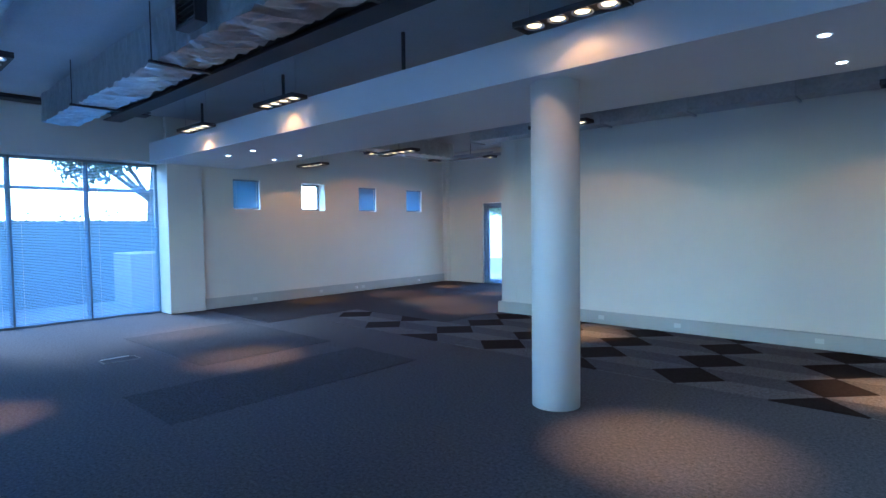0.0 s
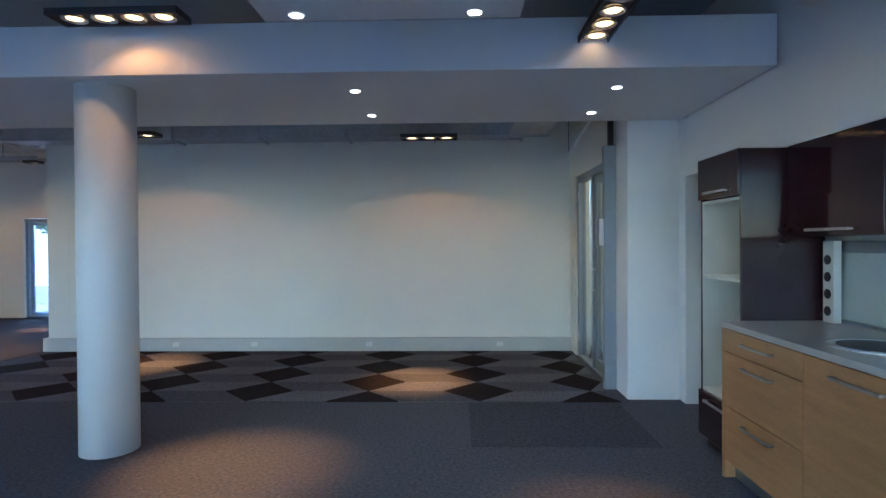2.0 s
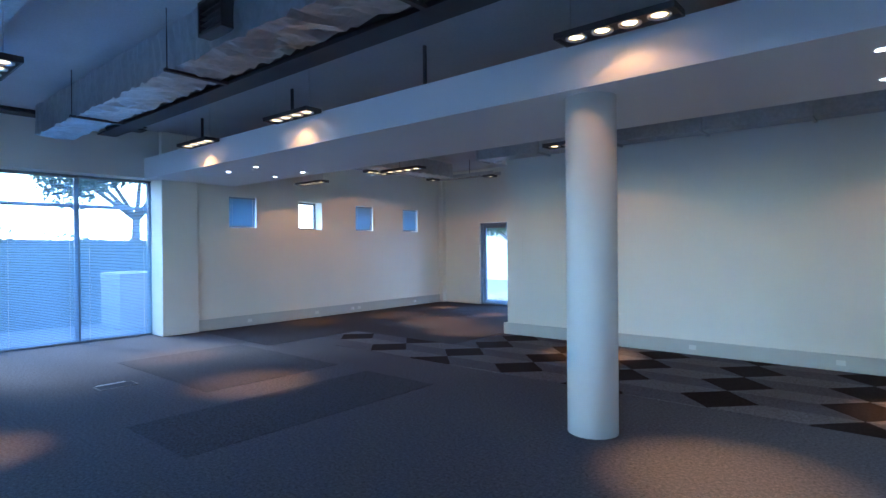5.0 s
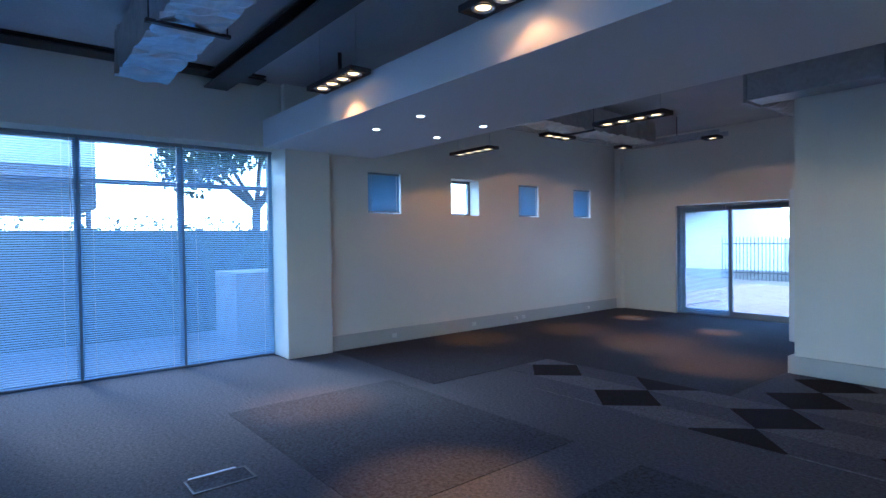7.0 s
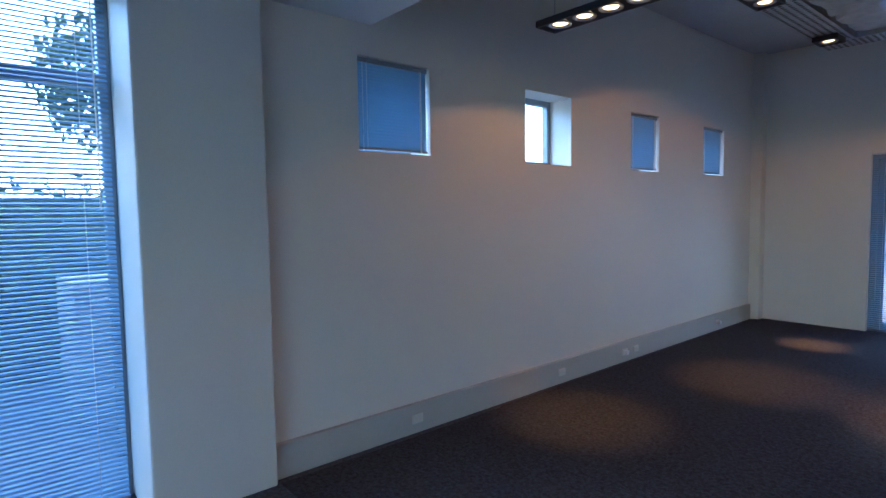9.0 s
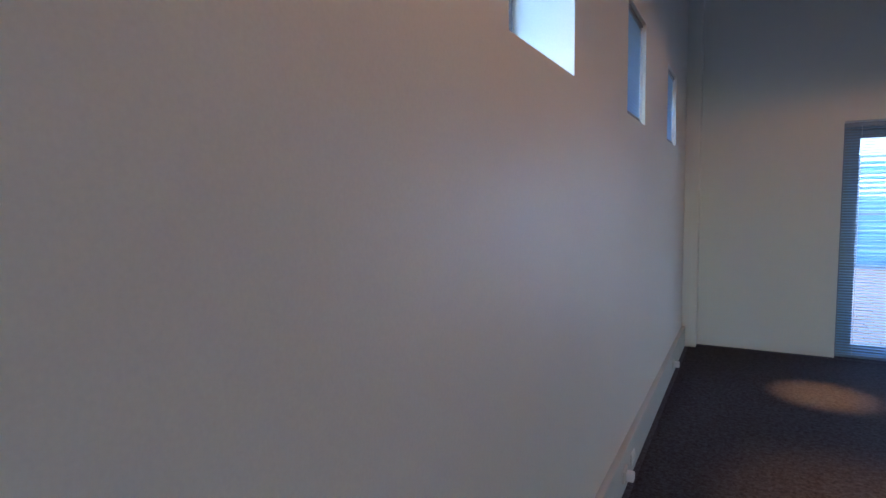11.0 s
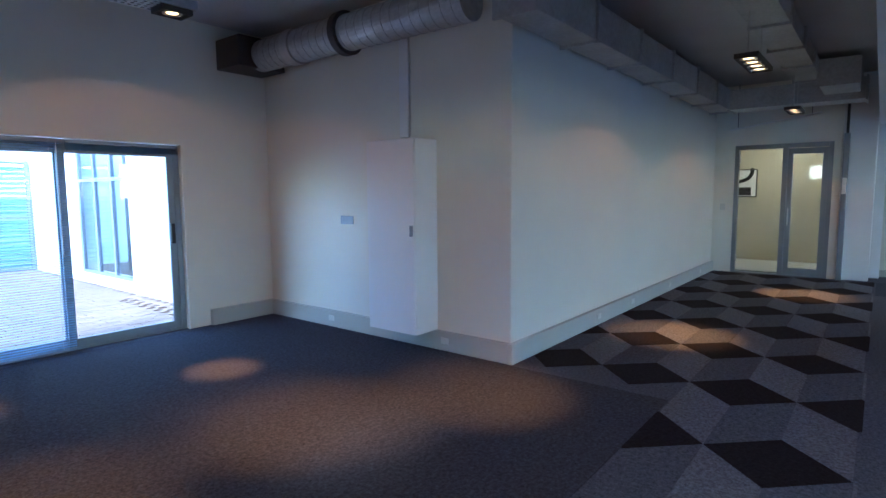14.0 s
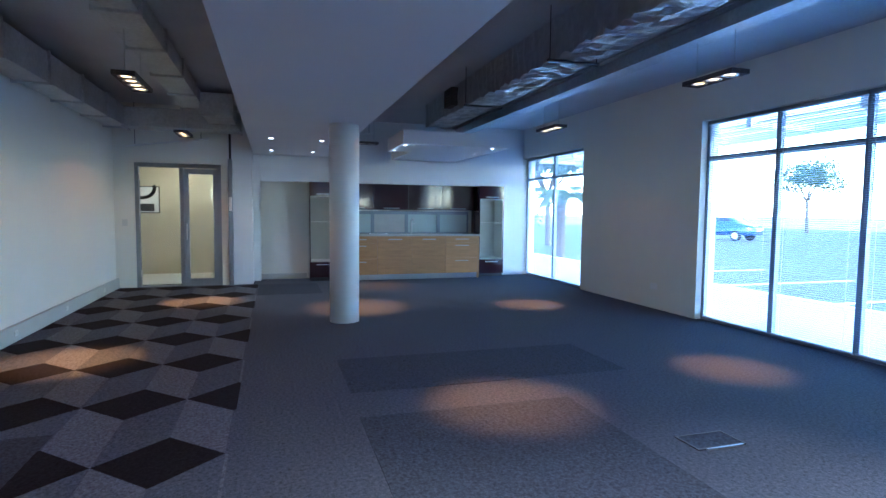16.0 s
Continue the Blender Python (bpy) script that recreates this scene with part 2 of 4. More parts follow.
structure("wall_corner_casing", boxes(((XW, YE - 0.15, 0), (XW + 0.13, YE, TOP)), bevel=0.006), PAINT, "cream boxed pipe casing in the corner")

# column
bm = tubes(((0, 0, 0), (0, 0, SOF), 0.195), seg=64)
col = tagged(new("column", mesh_of("column", bm, WHITE, False)), "round white painted column under the soffit", "column", "", "structure")
col.location = (3.295, -3.645, 0)
for p in col.data.polygons:
    p.use_smooth = abs(p.normal.z) < 0.5


# ---- windows and blinds ----
slat_cache = {}


def slat_mesh(width):
    key = round(width, 3)
    if key not in slat_cache:
        bm = bmesh.new()
        w, d = width / 2, 0.0115
        prof = [(-d, 0.0), (0, 0.0022), (d, 0.0), (0, 0.0015)]
        ends = [[bm.verts.new((x, y, z)) for y, z in prof] for x in (-w, w)]
        for i in range(4):
            j = (i + 1) % 4
            bm.faces.new((ends[0][i], ends[0][j], ends[1][j], ends[1][i]))
        bm.faces.new(ends[0][::-1])
        bm.faces.new(ends[1])
        bmesh.ops.recalc_face_normals(bm, faces=bm.faces)
        slat_cache[key] = mesh_of("slat", bm, SLAT)
    return slat_cache[key]


def blind(at, turn, width, height, label, pitch=0.024, tilt=-33):
    """A venetian blind hung from its head rail; local x along the window, y towards the room."""
    t = thing("venetian_blind", at, label, "blind", "venetian blinds", turn=turn)
    part("head_rail", boxes(((-width / 2, -0.014, -0.028), (width / 2, 0.014, 0.0)), bevel=0.002), ALU, t)
    n = int((height - 0.05) / pitch) + 1
    me = slat_mesh(width - 0.006)
    for i in range(n):
        piece("slat", me, t, pose(0, 0, -0.04 - i * pitch, tilt, random.uniform(-0.12, 0.12), 0))
    part("bottom_rail", boxes(((-width / 2, -0.011, -height), (width / 2, 0.011, -height + 0.014)), bevel=0.002), ALU, t)
    for k in (-0.38, 0.38):
        part("ladder_cord", tubes(((k * width, 0.013, -height + 0.01), (k * width, 0.013, -0.02), 0.0014), seg=5), WHITE, t)
    if height < 1:
        part("pull_cord", tubes(((width / 2 - 0.03, 0.02, -height - 0.17), (width / 2 - 0.03, 0.02, -0.03), 0.0015), seg=5), WHITE, t)
        part("toggle", tubes(((width / 2 - 0.03, 0.02, -height - 0.2), (width / 2 - 0.03, 0.02, -height - 0.17), 0.007), seg=8), WHITE, t)
    part("tilt_wand", tubes(((-width / 2 + 0.06, 0.02, -min(1.1, height)), (-width / 2 + 0.06, 0.02, -0.03), 0.004), seg=6), WHITE, t)
    return t


def window(name, origin, turn, width, height, mullions, transom, label, depth=0.06, bars=0.055):
    """An aluminium window; local x along the wall, y towards the room, z up from its sill."""
    t = thing(name, origin, label, "window", kind="structure", turn=turn)
    part("window_frame", boxes(((0, -depth, 0), (bars, 0, height)), ((width - bars, -depth, 0), (width, 0, height)),
                               ((bars, -depth, 0), (width - bars, 0, bars)), ((bars, -depth, height - bars), (width - bars, 0, height)), bevel=0.004), ALU, t)
    xs = [bars, *mullions, width - bars]
    for x in mullions:
        part("mullion", boxes(((x - 0.035, -depth, bars), (x + 0.035, 0.004, height - bars)), bevel=0.004), ALU, t)
    for a, b in zip(xs, xs[1:]):
        a2, b2 = a + (0.035 if a in mullions else 0), b - (0.035 if b in mullions else 0)
        if transom:
            part("transom", boxes(((a2, -depth, transom - 0.03), (b2, 0.002, transom + 0.03)), bevel=0.004), ALU, t)
        for c, d in (((bars, transom - 0.03), (transom + 0.03, height - bars)) if transom else ((bars, height - bars),)):
            g = part("pane", boxes(((a2, -0.036, c), (b2, -0.030, d))), GLASS, t)
            g.visible_shadow = False
    return t


w = window("window_1", (XW - 0.34, -3.715, 0.0), -90, 3.255, 2.63, [1.10, 2.12], 2.15, "tall grey aluminium window facing the hedge")
for a, b in ((0.03, 1.09), (1.11, 2.11), (2.13, 3.22)):
    blind((XW - 0.26, -3.715 - (a + b) / 2, 2.61), -90, b - a, 2.58, "pale blue-grey venetian blind, lowered with slats open", tilt=-42)
w = window("window_2", (7.90, YS - 0.16, 0.0), 180, 2.63, 2.74, [1.31], 2.25, "tall grey aluminium window beside the kitchen")
for a, b in ((0.03, 1.30), (1.32, 2.60)):
    blind((7.90 - (a + b) / 2, YS - 0.08, 2.72), 180, b - a, 2.69, "white venetian blind, lowered with slats open", tilt=-15)
w = window("window_3", (2.21, YS - 0.16, 0.0), 180, 4.21, 2.78, [1.14, 2.20, 3.26], 2.26, "tall grey aluminium window facing the car park")
for a, b in ((0.03, 1.13), (1.15, 2.19), (2.21, 3.25), (3.27, 4.18)):
    blind((2.21 - (a + b) / 2, YS - 0.08, 2.76), 180, b - a, 2.73, "white venetian blind, lowered with slats open", tilt=-15)
for i, (a, b, c, d) in enumerate(SMALL):
    window("window_%d" % (i + 4), (XW - 0.22, b, c), -90, b - a, d - c, [], 0, "small square aluminium window high in the wall", bars=0.045)
    if i != 1:
        blind((XW - 0.03, (a + b) / 2, d - 0.005), -90, b - a - 0.02, d - c - 0.02, "small grey venetian blind, lowered and nearly shut", tilt=63, pitch=0.020)

# sliding door
d = thing("door_1", (-3.15, YE + 0.06, 0), "grey aluminium sliding glass door, closed", "door", kind="structure")
W, HD = 2.10, 2.05
part("door_frame", boxes(((0, 0, 0), (0.06, 0.1, HD)), ((W - 0.06, 0, 0), (W, 0.1, HD)), ((0.06, 0, HD - 0.06), (W - 0.06, 0.1, HD)),
                         ((0.06, 0, 0), (W - 0.06, 0.1, 0.03)), bevel=0.004), ALU, d)
for a, b, y in ((0.06, 1.0, 0.055), (0.94, W - 0.06, 0.01)):
    leaf = part("sliding_leaf", boxes(((a, y, 0.03), (a + 0.07, y + 0.035, HD - 0.06)), ((b - 0.07, y, 0.03), (b, y + 0.035, HD - 0.06)),
                                      ((a + 0.07, y, 0.03), (b - 0.07, y + 0.035, 0.11)), ((a + 0.07, y, HD - 0.13), (b - 0.07, y + 0.035, HD - 0.06)), bevel=0.003), ALU, d)
    g = part("pane", boxes(((a + 0.07, y + 0.014, 0.11), (b - 0.07, y + 0.02, HD - 0.13))), GLASS, leaf)
    g.visible_shadow = False
part("lock", boxes(((W - 0.125, -0.025, 0.98), (W - 0.085, 0.012, 1.2)), bevel=0.004), BLACK, d)
blind((-2.65, YE + 0.03, 2.04), 180, 0.98, 2.02, "pale venetian blind lowered over one door leaf", tilt=-14)
bl = thing("venetian_blind", (-1.61, YE + 0.03, 2.04), "pale venetian blind pulled up to its head rail", "blind", "venetian blinds")
part("head_rail", boxes(((-0.53, -0.02, -0.03), (0.53, 0.02, 0)), bevel=0.002), ALU, bl)
me = slat_mesh(1.05)
for i in range(14):
    piece("slat", me, bl, pose(0, 0, -0.035 - i * 0.0045))
part("bottom_rail", boxes(((-0.53, -0.012, -0.115), (0.53, 0.012, -0.10)), bevel=0.002), ALU, bl)

# lobby door with a fixed glazed side
d = thing("door_2", (XD + 0.02, -1.79, 0), "grey aluminium framed glass lobby door, closed", "door", kind="structure")
part("door_frame", boxes(((0, 0, 0), (0.1, 0.07, 2.34)), ((0, 1.43, 0), (0.1, 1.5, 2.34)), ((0, 0.07, 2.26), (0.1, 1.43, 2.34)),
                         ((0, 0.66, 0), (0.1, 0.74, 2.26)), ((0, 0.07, 0), (0.1, 1.43, 0.02)), bevel=0.004), ALU, d)
leaf = part("door_leaf", boxes(((0.02, 0.07, 0.02), (0.07, 0.15, 2.25)), ((0.02, 0.58, 0.02), (0.07, 0.66, 2.25)), ((0.02, 0.15, 0.02), (0.07, 0.58, 0.14)),
                               ((0.02, 0.15, 2.15), (0.07, 0.58, 2.25)), bevel=0.004), ALU, d)
part("pane", boxes(((0.04, 0.15, 0.14), (0.046, 0.58, 2.15))), GLASS, leaf).visible_shadow = False
part("door_handle", tubes(((-0.03, 0.62, 0.9), (-0.03, 0.62, 1.2), 0.01), ((-0.03, 0.62, 0.93), (0.03, 0.62, 0.93), 0.007), ((-0.03, 0.62, 1.17), (0.03, 0.62, 1.17), 0.007)), STEEL, leaf)
part("side_pane", boxes(((0.04, 0.74, 0.02), (0.046, 1.43, 2.26))), GLASS, d).visible_shadow = False
for z in (2.02, 0.2):
    part("hinge", boxes(((-0.012, 1.40, z), (0.0, 1.43, z + 0.12)), bevel=0.002), STEEL, d)

for nm, a, b in (("wall_lobby_back", (9.6, -2.2, 0), (9.75, 0.6, 2.6)), ("wall_lobby_north", (7.74, 0.35, 0), (9.6, 0.5, 2.6)), ("wall_lobby_south", (7.74, -2.2, 0), (9.6, -2.08, 2.6))):
    structure(nm, boxes((a, b)), CREAM, "cream painted lobby wall behind the glass door", "wall")
structure("floor_lobby", boxes(((9.4, -2.2, -0.2), (9.75, 0.6, 0.0)), ((7.75, -2.08, 0.0), (9.6, 0.35, 0.012))), PALE, "pale tiled lobby floor", "floor")
lob = thing("ceiling_light", (8.7, -0.9, 2.6), "lit round white lamp on the lobby ceiling", "ceiling lamp")
part("diffuser", tubes(((0, 0, -0.05), (0, 0, 0), 0.16), seg=32), glow("lobby_glow", (1.0, 0.88, 0.66), 2.6), lob)
structure("ceiling_lobby", boxes(((7.75, -2.08, 2.6), (9.75, 0.6, 2.7))), WHITE, "white lobby ceiling", "ceiling")
pic = thing("picture", (9.598, -0.12, 1.68), "black and white abstract print in a thin frame", "picture")
part("frame", boxes(((-0.025, -0.21, -0.3), (0, 0.21, 0.3)), bevel=0.004), BLACK, pic)
part("print", boxes(((-0.029, -0.19, -0.28), (-0.0255, 0.19, 0.28))), WHITE, pic, "white paper with black shapes")
bm = bmesh.new()
for k in range(14):
    a0 = math.pi * (0.95 + 0.6 * k / 13)
    tube(bm, (-0.034, 0.17 + 0.26 * math.cos(a0) - 0.02, 0.26 + 0.22 * math.sin(a0)), (-0.030, 0.17 + 0.26 * math.cos(a0) - 0.02, 0.26 + 0.22 * math.sin(a0)), 0.04, seg=10)
part("ink_arc", bm, BLACK, pic)
part("ink_block", boxes(((-0.033, -0.10, -0.26), (-0.029, 0.18, -0.09)), bevel=0.001), BLACK, pic)

# steel post and conduit by the lobby door
post = thing("steel_post", (7.37, -1.97, 0), "tall grey metal cable post beside the door", "post")
part("channel", boxes(((-0.07, -0.03, 0), (0.05, 0.05, 2.45)), bevel=0.004), ALU, post)
part("intercom", boxes(((-0.105, -0.02, 1.45), (-0.072, 0.04, 1.72)), bevel=0.006), WHITE, post, "small white intercom box")
part("cable_drop", boxes(((-0.02, -0.01, 2.45), (0.03, 0.03, 2.93))), BLACK, post)


# ---- lamps ----
def lamp_light(at, aim, power, size=55, blend=0.8, colour=(1.0, 0.45, 0.16)):
    li = bpy.data.lights.new("spot", "SPOT")
    li.energy, li.spot_size, li.spot_blend, li.shadow_soft_size, li.color = power, radians(size), blend, 0.05, colour
    ob = new("spot_light", li)
    ob.matrix_world = look(at, aim)
    return ob


def lamp_ring(r):
    bm = bmesh.new()
    bmesh.ops.create_circle(bm, segments=24, radius=r)
    ring = bm.verts[:]
    prof = [(1.0, 0.0), (1.0, -0.006), (0.82, -0.006), (0.66, 0.014)]
    loops = [[bm.verts.new((v.co.x * k, v.co.y * k, z)) for v in ring] for k, z in prof]
    bmesh.ops.delete(bm, geom=ring, context="VERTS")
    for A, B in zip(loops, loops[1:]):
        for i in range(24):
            bm.faces.new((A[i], A[(i + 1) % 24], B[(i + 1) % 24], B[i]))
    return bm


def lamp_bar(at, turn, label, lamps=4, drop=0.45, power=8.5, aims=None):
    t = thing("lamp_bar", at, label, "ceiling lamp", "halogen lamp bars", turn=turn)
    L = 0.19 * lamps + 0.06
    part("housing", boxes(((-L / 2, -0.1, 0.008), (L / 2, 0.1, 0.024)), ((-L / 2, -0.1, -0.02), (L / 2, -0.088, 0.008)), ((-L / 2, 0.088, -0.02), (L / 2, 0.1, 0.008)),
                          ((-L / 2, -0.088, -0.02), (-L / 2 + 0.012, 0.088, 0.008)), ((L / 2 - 0.012, -0.088, -0.02), (L / 2, 0.088, 0.008)), bevel=0.002), DARK, t)
    for k in range(lamps):
        x = (k - (lamps - 1) / 2) * 0.19
        ring = lamp_ring(0.075)
        bmesh.ops.translate(ring, verts=ring.verts, vec=(x, 0, -0.008))
        lp = part("lamp", ring, STEEL, t, "round halogen reflector")
        part("bulb", tubes(((x, 0, -0.006), (x, 0, 0.004), 0.046), seg=20), HALOGEN, lp, "glowing halogen bulb")
    if drop:
        for x in (-L / 2 + 0.08, L / 2 - 0.08):
            part("suspension_rod", tubes(((x, 0, 0.03), (x, 0, TOP - at[2]), 0.004), seg=8), STEEL, t)
    m = t.matrix_basis
    for ax, ay, pw, cone in aims or [(0, 0, 1, 50)]:
        s0 = m.translation + Vector((0, 0, -0.03))
        lamp_light(s0, (s0.x + ax, s0.y + ay, 0), power * pw * (1.0 if cone < 60 else 0.75), cone, 1.0 if cone < 60 else 0.16)
    return t


HANG = "dark suspended bar with four lit halogen lamps"
# each aim: sideways offset of the floor spot in x and y, share of power, cone
lamp_bar((0.0, -4.13, 2.92), 0, HANG, aims=[(-0.27, -0.34, 3.7, 31), (0, 0, 0.085, 120)])
lamp_bar((-2.19, -4.12, 2.90), 0, HANG, aims=[(-0.2, -0.18, 2.9, 29), (-0.45, 0, 0.14, 90), (0.45, 0, 0.14, 96)])
lamp_bar((3.72, -4.16, 2.915), 0, HANG, aims=[(0.58, 0.18, 3.9, 35), (0.35, 0, 0.045, 132)])
lamp_bar((6.72, -4.32, 2.80), 90, HANG, aims=[(-0.1, -0.4, 1.4, 33), (0, 0.2, 0.035, 112)], drop=0.5)
lamp_bar((-3.52, -1.27, 2.70), 0, HANG, drop=0.65, aims=[(-0.25, 0.2, 1.6, 31), (0, 0, 0.17, 132)])
lamp_bar((2.05, -1.43, 2.73), 0, "dark tray with four lit halogen lamps", drop=0.63, aims=[(-0.1, 0.6, 4.6, 31), (-0.1, 0.3, 0.18, 138)])
lamp_bar((5.52, -1.40, 2.67), 0, "dark bar with three lit halogen lamps", lamps=3, drop=0.6, aims=[(-0.15, -0.25, 4.3, 31), (0, 0.3, 0.18, 138)])
lamp_bar((3.6, -6.85, 2.78), 0, "dark suspended bar with three lit halogen lamps", lamps=3, drop=0.6, aims=[(0.3, 0.15, 3.7, 27), (0, -0.1, 0.06, 120)])
lamp_bar((0.2, -6.75, 2.78), 0, "dark suspended bar with three lit halogen lamps", lamps=3, drop=0.6, aims=[(-0.15, -0.2, 2.9, 27)])

# small round downlights in the soffits
def downlight(x, y, z=SOF, power=1.3):
    t = thing("downlight", (x, y, z), "small round white downlight set in the soffit", "ceiling lamp", "soffit downlights")
    r = lamp_ring(0.042)
    part("bezel", r, WHITE, t)
    part("lens", tubes(((0, 0, -0.003), (0, 0, -0.001), 0.03), seg=20), LED, t)
    lamp_light((x, y, z - 0.03), (x, y, 0), power, 80, 1.0, (0.85, 0.93, 1.0))


for x in (-2.615, -1.86, 5.08, 7.0):
    for y in ((-3.445, -2.65) if x < 0 else (-3.5, -2.72)):
        downlight(x, y)
for x in (5.05, 5.92):
    for y in (-4.89, -6.47):
        downlight(x, y, SOF - 0.012)


# ---- ducts and ceiling services ----
def foil_duct(name, a, b, width, height, label, seed):
    """A rectangular duct wrapped in creased foil, from a to b along one axis."""
    rnd = random.Random(seed)
    a, b = Vector(a), Vector(b)
    along = (b - a).normalized()
    side = Vector((-along.y, along.x, 0))
    n = int((b - a).length / 0.07)
    t = thing(name, a, label, "duct")
    bm = bmesh.new()
    rings = []
    per = [(-0.5, 0), (-0.25, 0), (0, 0), (0.25, 0), (0.5, 0), (0.5, 0.5), (0.5, 1), (-0.5, 1), (-0.5, 0.5)]
    for i in range(n + 1):
        o = along * ((b - a).length * i / n)
        rings.append([bm.verts.new(o + side * (u * width + rnd.uniform(-0.012, 0.012)) + Vector((0, 0, v * height + (rnd.uniform(-0.03, 0.012) if v < 0.3 else rnd.uniform(-0.008, 0.008)))))
                      for u, v in per])
    for A, B in zip(rings, rings[1:]):
        for i in range(9):
            bm.faces.new((A[i], A[(i + 1) % 9], B[(i + 1) % 9], B[i]))
    bm.faces.new(rings[0][::-1])
    bm.faces.new(rings[-1])
    bmesh.ops.recalc_face_normals(bm, faces=bm.faces)
    part("foil_wrap", bm, FOIL, t)
    L = (b - a).length
    for k in range(1, int((L + 0.7) / 2.35) + 1):
        o = along * (k * 2.35 - 0.8)
        bm = bmesh.new()
        box(bm, (-0.02, -width / 2 - 0.06, -0.035), (0.02, width / 2 + 0.06, -0.012))
        for s0 in (-1, 1):
            tube(bm, (0, s0 * (width / 2 + 0.04), -0.02), (0, s0 * (width / 2 + 0.04), TOP - a.z), 0.005, seg=6)
        bmesh.ops.transform(bm, matrix=Matrix.Translation(o) @ Matrix.Rotation(math.atan2(along.y, along.x), 4, "Z"), verts=bm.verts)
        part("hanger", bm, DARK, t)
    return t


foil = foil_duct("foil_duct", (-3.3, -5.47, 2.94), (5.1, -5.47, 2.94), 0.42, 0.36, "silver foil wrapped air duct on dark hangers", 3)
for x, s0 in ((4.55, -1), (6.7, 1)):
    bx = part("air_grille", boxes(((x, s0 * 0.20, 0.06), (x + 0.34, s0 * 0.31, 0.08)), ((x, s0 * 0.20, 0.29), (x + 0.34, s0 * 0.31, 0.31)), ((x, s0 * 0.20, 0.08), (x + 0.02, s0 * 0.31, 0.29)),
                                  ((x + 0.32, s0 * 0.20, 0.08), (x + 0.34, s0 * 0.31, 0.29)), ((x + 0.02, s0 * 0.20, 0.08), (x + 0.32, s0 * 0.25, 0.29)), bevel=0.003), DARK, foil, "dark square air grille box")
    for k in range(5):
        part("louvre", boxes(((x + 0.022, s0 * 0.265, 0.095 + k * 0.042), (x + 0.318, s0 * 0.30, 0.101 + k * 0.042))), DARK, bx)
foil_duct("foil_duct", (-2.70, -1.5, 3.0), (-2.70, 1.75, 3.0), 0.40, 0.30, "crumpled silver foil air duct above the tray", 5)


def steel_duct(at_list, w, h, label):
    """Galvanised duct of short sections with raised flanges."""
    a, b = Vector(at_list[0]), Vector(at_list[1])
    t = thing("steel_duct", a, label, "duct")
    L = (b - a).length
    rot = Matrix.Rotation(math.atan2(b.y - a.y, b.x - a.x), 4, "Z")
    n = max(1, round(L / 1.2))
    for i in range(n):
        bm = boxes(((i * L / n + 0.015, -w / 2, 0), ((i + 1) * L / n - 0.015, w / 2, h)), bevel=0.006)
        bmesh.ops.transform(bm, matrix=rot, verts=bm.verts)
        part("section", bm, GALV, t)
    for i in range(n + 1):
        x = i * L / n
        bm = boxes(((x - 0.014, -w / 2 - 0.025, -0.025), (x + 0.014, w / 2 + 0.025, h + 0.02)), bevel=0.003)
        bmesh.ops.transform(bm, matrix=rot, verts=bm.verts)
        part("flange", bm, GALV, t)
    return t


steel_duct([(-0.28, -0.17, 2.89), (6.7, -0.17, 2.89)], 0.34, 0.34, "galvanised steel air duct along the long wall")
steel_duct([(6.75, -0.32, 2.89), (6.75, -2.2, 2.89)], 0.5, 0.32, "galvanised steel cross duct before the lobby wall")
steel_duct([(-1.2, -1.5, 3.14), (5.9, -1.5, 3.14)], 0.34, 0.2, "flat galvanised steel duct under the slab")
steel_duct([(5.4, -1.9, 2.98), (6.45, -1.9, 2.98)], 0.45, 0.32, "galvanised steel duct box with a dark grille")

spiral = thing("spiral_duct", (-0.26, 3.55, 3.08), "round spiral steel duct at the alcove wall", "duct")
bm = bmesh.new()
tube(bm, (0, -0.35, 0), (0, -3.3, 0), 0.17, seg=32)
part("pipe", bm, GALV, spiral, smooth=False)
bm = bmesh.new()
for k in range(26):
    y = -0.4 - k * 0.112
    tube(bm, (0, y, 0), (0, y - 0.012, 0), 0.174, seg=32)
part("seams", bm, GALV, spiral)
part("end_box", boxes(((-0.32, -0.42, -0.15), (0.27, 0.05, 0.18)), bevel=0.008), DARK, spiral)
part("clamp", tubes(((0, -0.95, 0), (0, -1.08, 0), 0.19), seg=32), STEEL, spiral)
part("clamp", tubes(((0, -1.75, 0), (0, -1.83, 0), 0.21), seg=32), DARK, spiral)

def tray(a, b, label):
    a, b = Vector(a), Vector(b)
    t = thing("cable_tray", a, label, "cable tray", "cable trays")
    d2 = b - a
    L, rot = d2.length, Matrix.Rotation(math.atan2(d2.y, d2.x), 4, "Z")
    bm = boxes(((0, -0.15, 0), (L, 0.15, 0.004)), ((0, -0.15, 0.004), (L, -0.146, 0.07)), ((0, 0.146, 0.004), (L, 0.15, 0.07)))
    bmesh.ops.transform(bm, matrix=rot, verts=bm.verts)
    part("channel", bm, GALV, t)
    bm = bmesh.new()
    n = int(L / 0.05)
    for i in range(n):
        for j in range(-2, 3):
            box(bm, (i * 0.05 + 0.012, j * 0.055 - 0.012, -0.002), (i * 0.05 + 0.036, j * 0.055 + 0.012, 0.0005))
    bmesh.ops.transform(bm, matrix=rot, verts=bm.verts)
    tagged(part("perforation", bm, BLACK, t), kind="stuff")
    for k in range(1, int(L / 1.2) + 1):
        p = rot @ Vector((k * 1.2 - 0.3, 0, 0))
        part("hanger_rod", tubes(((p.x, p.y, 0.004), (p.x, p.y, TOP - a.z), 0.006), seg=6), DARK, t)


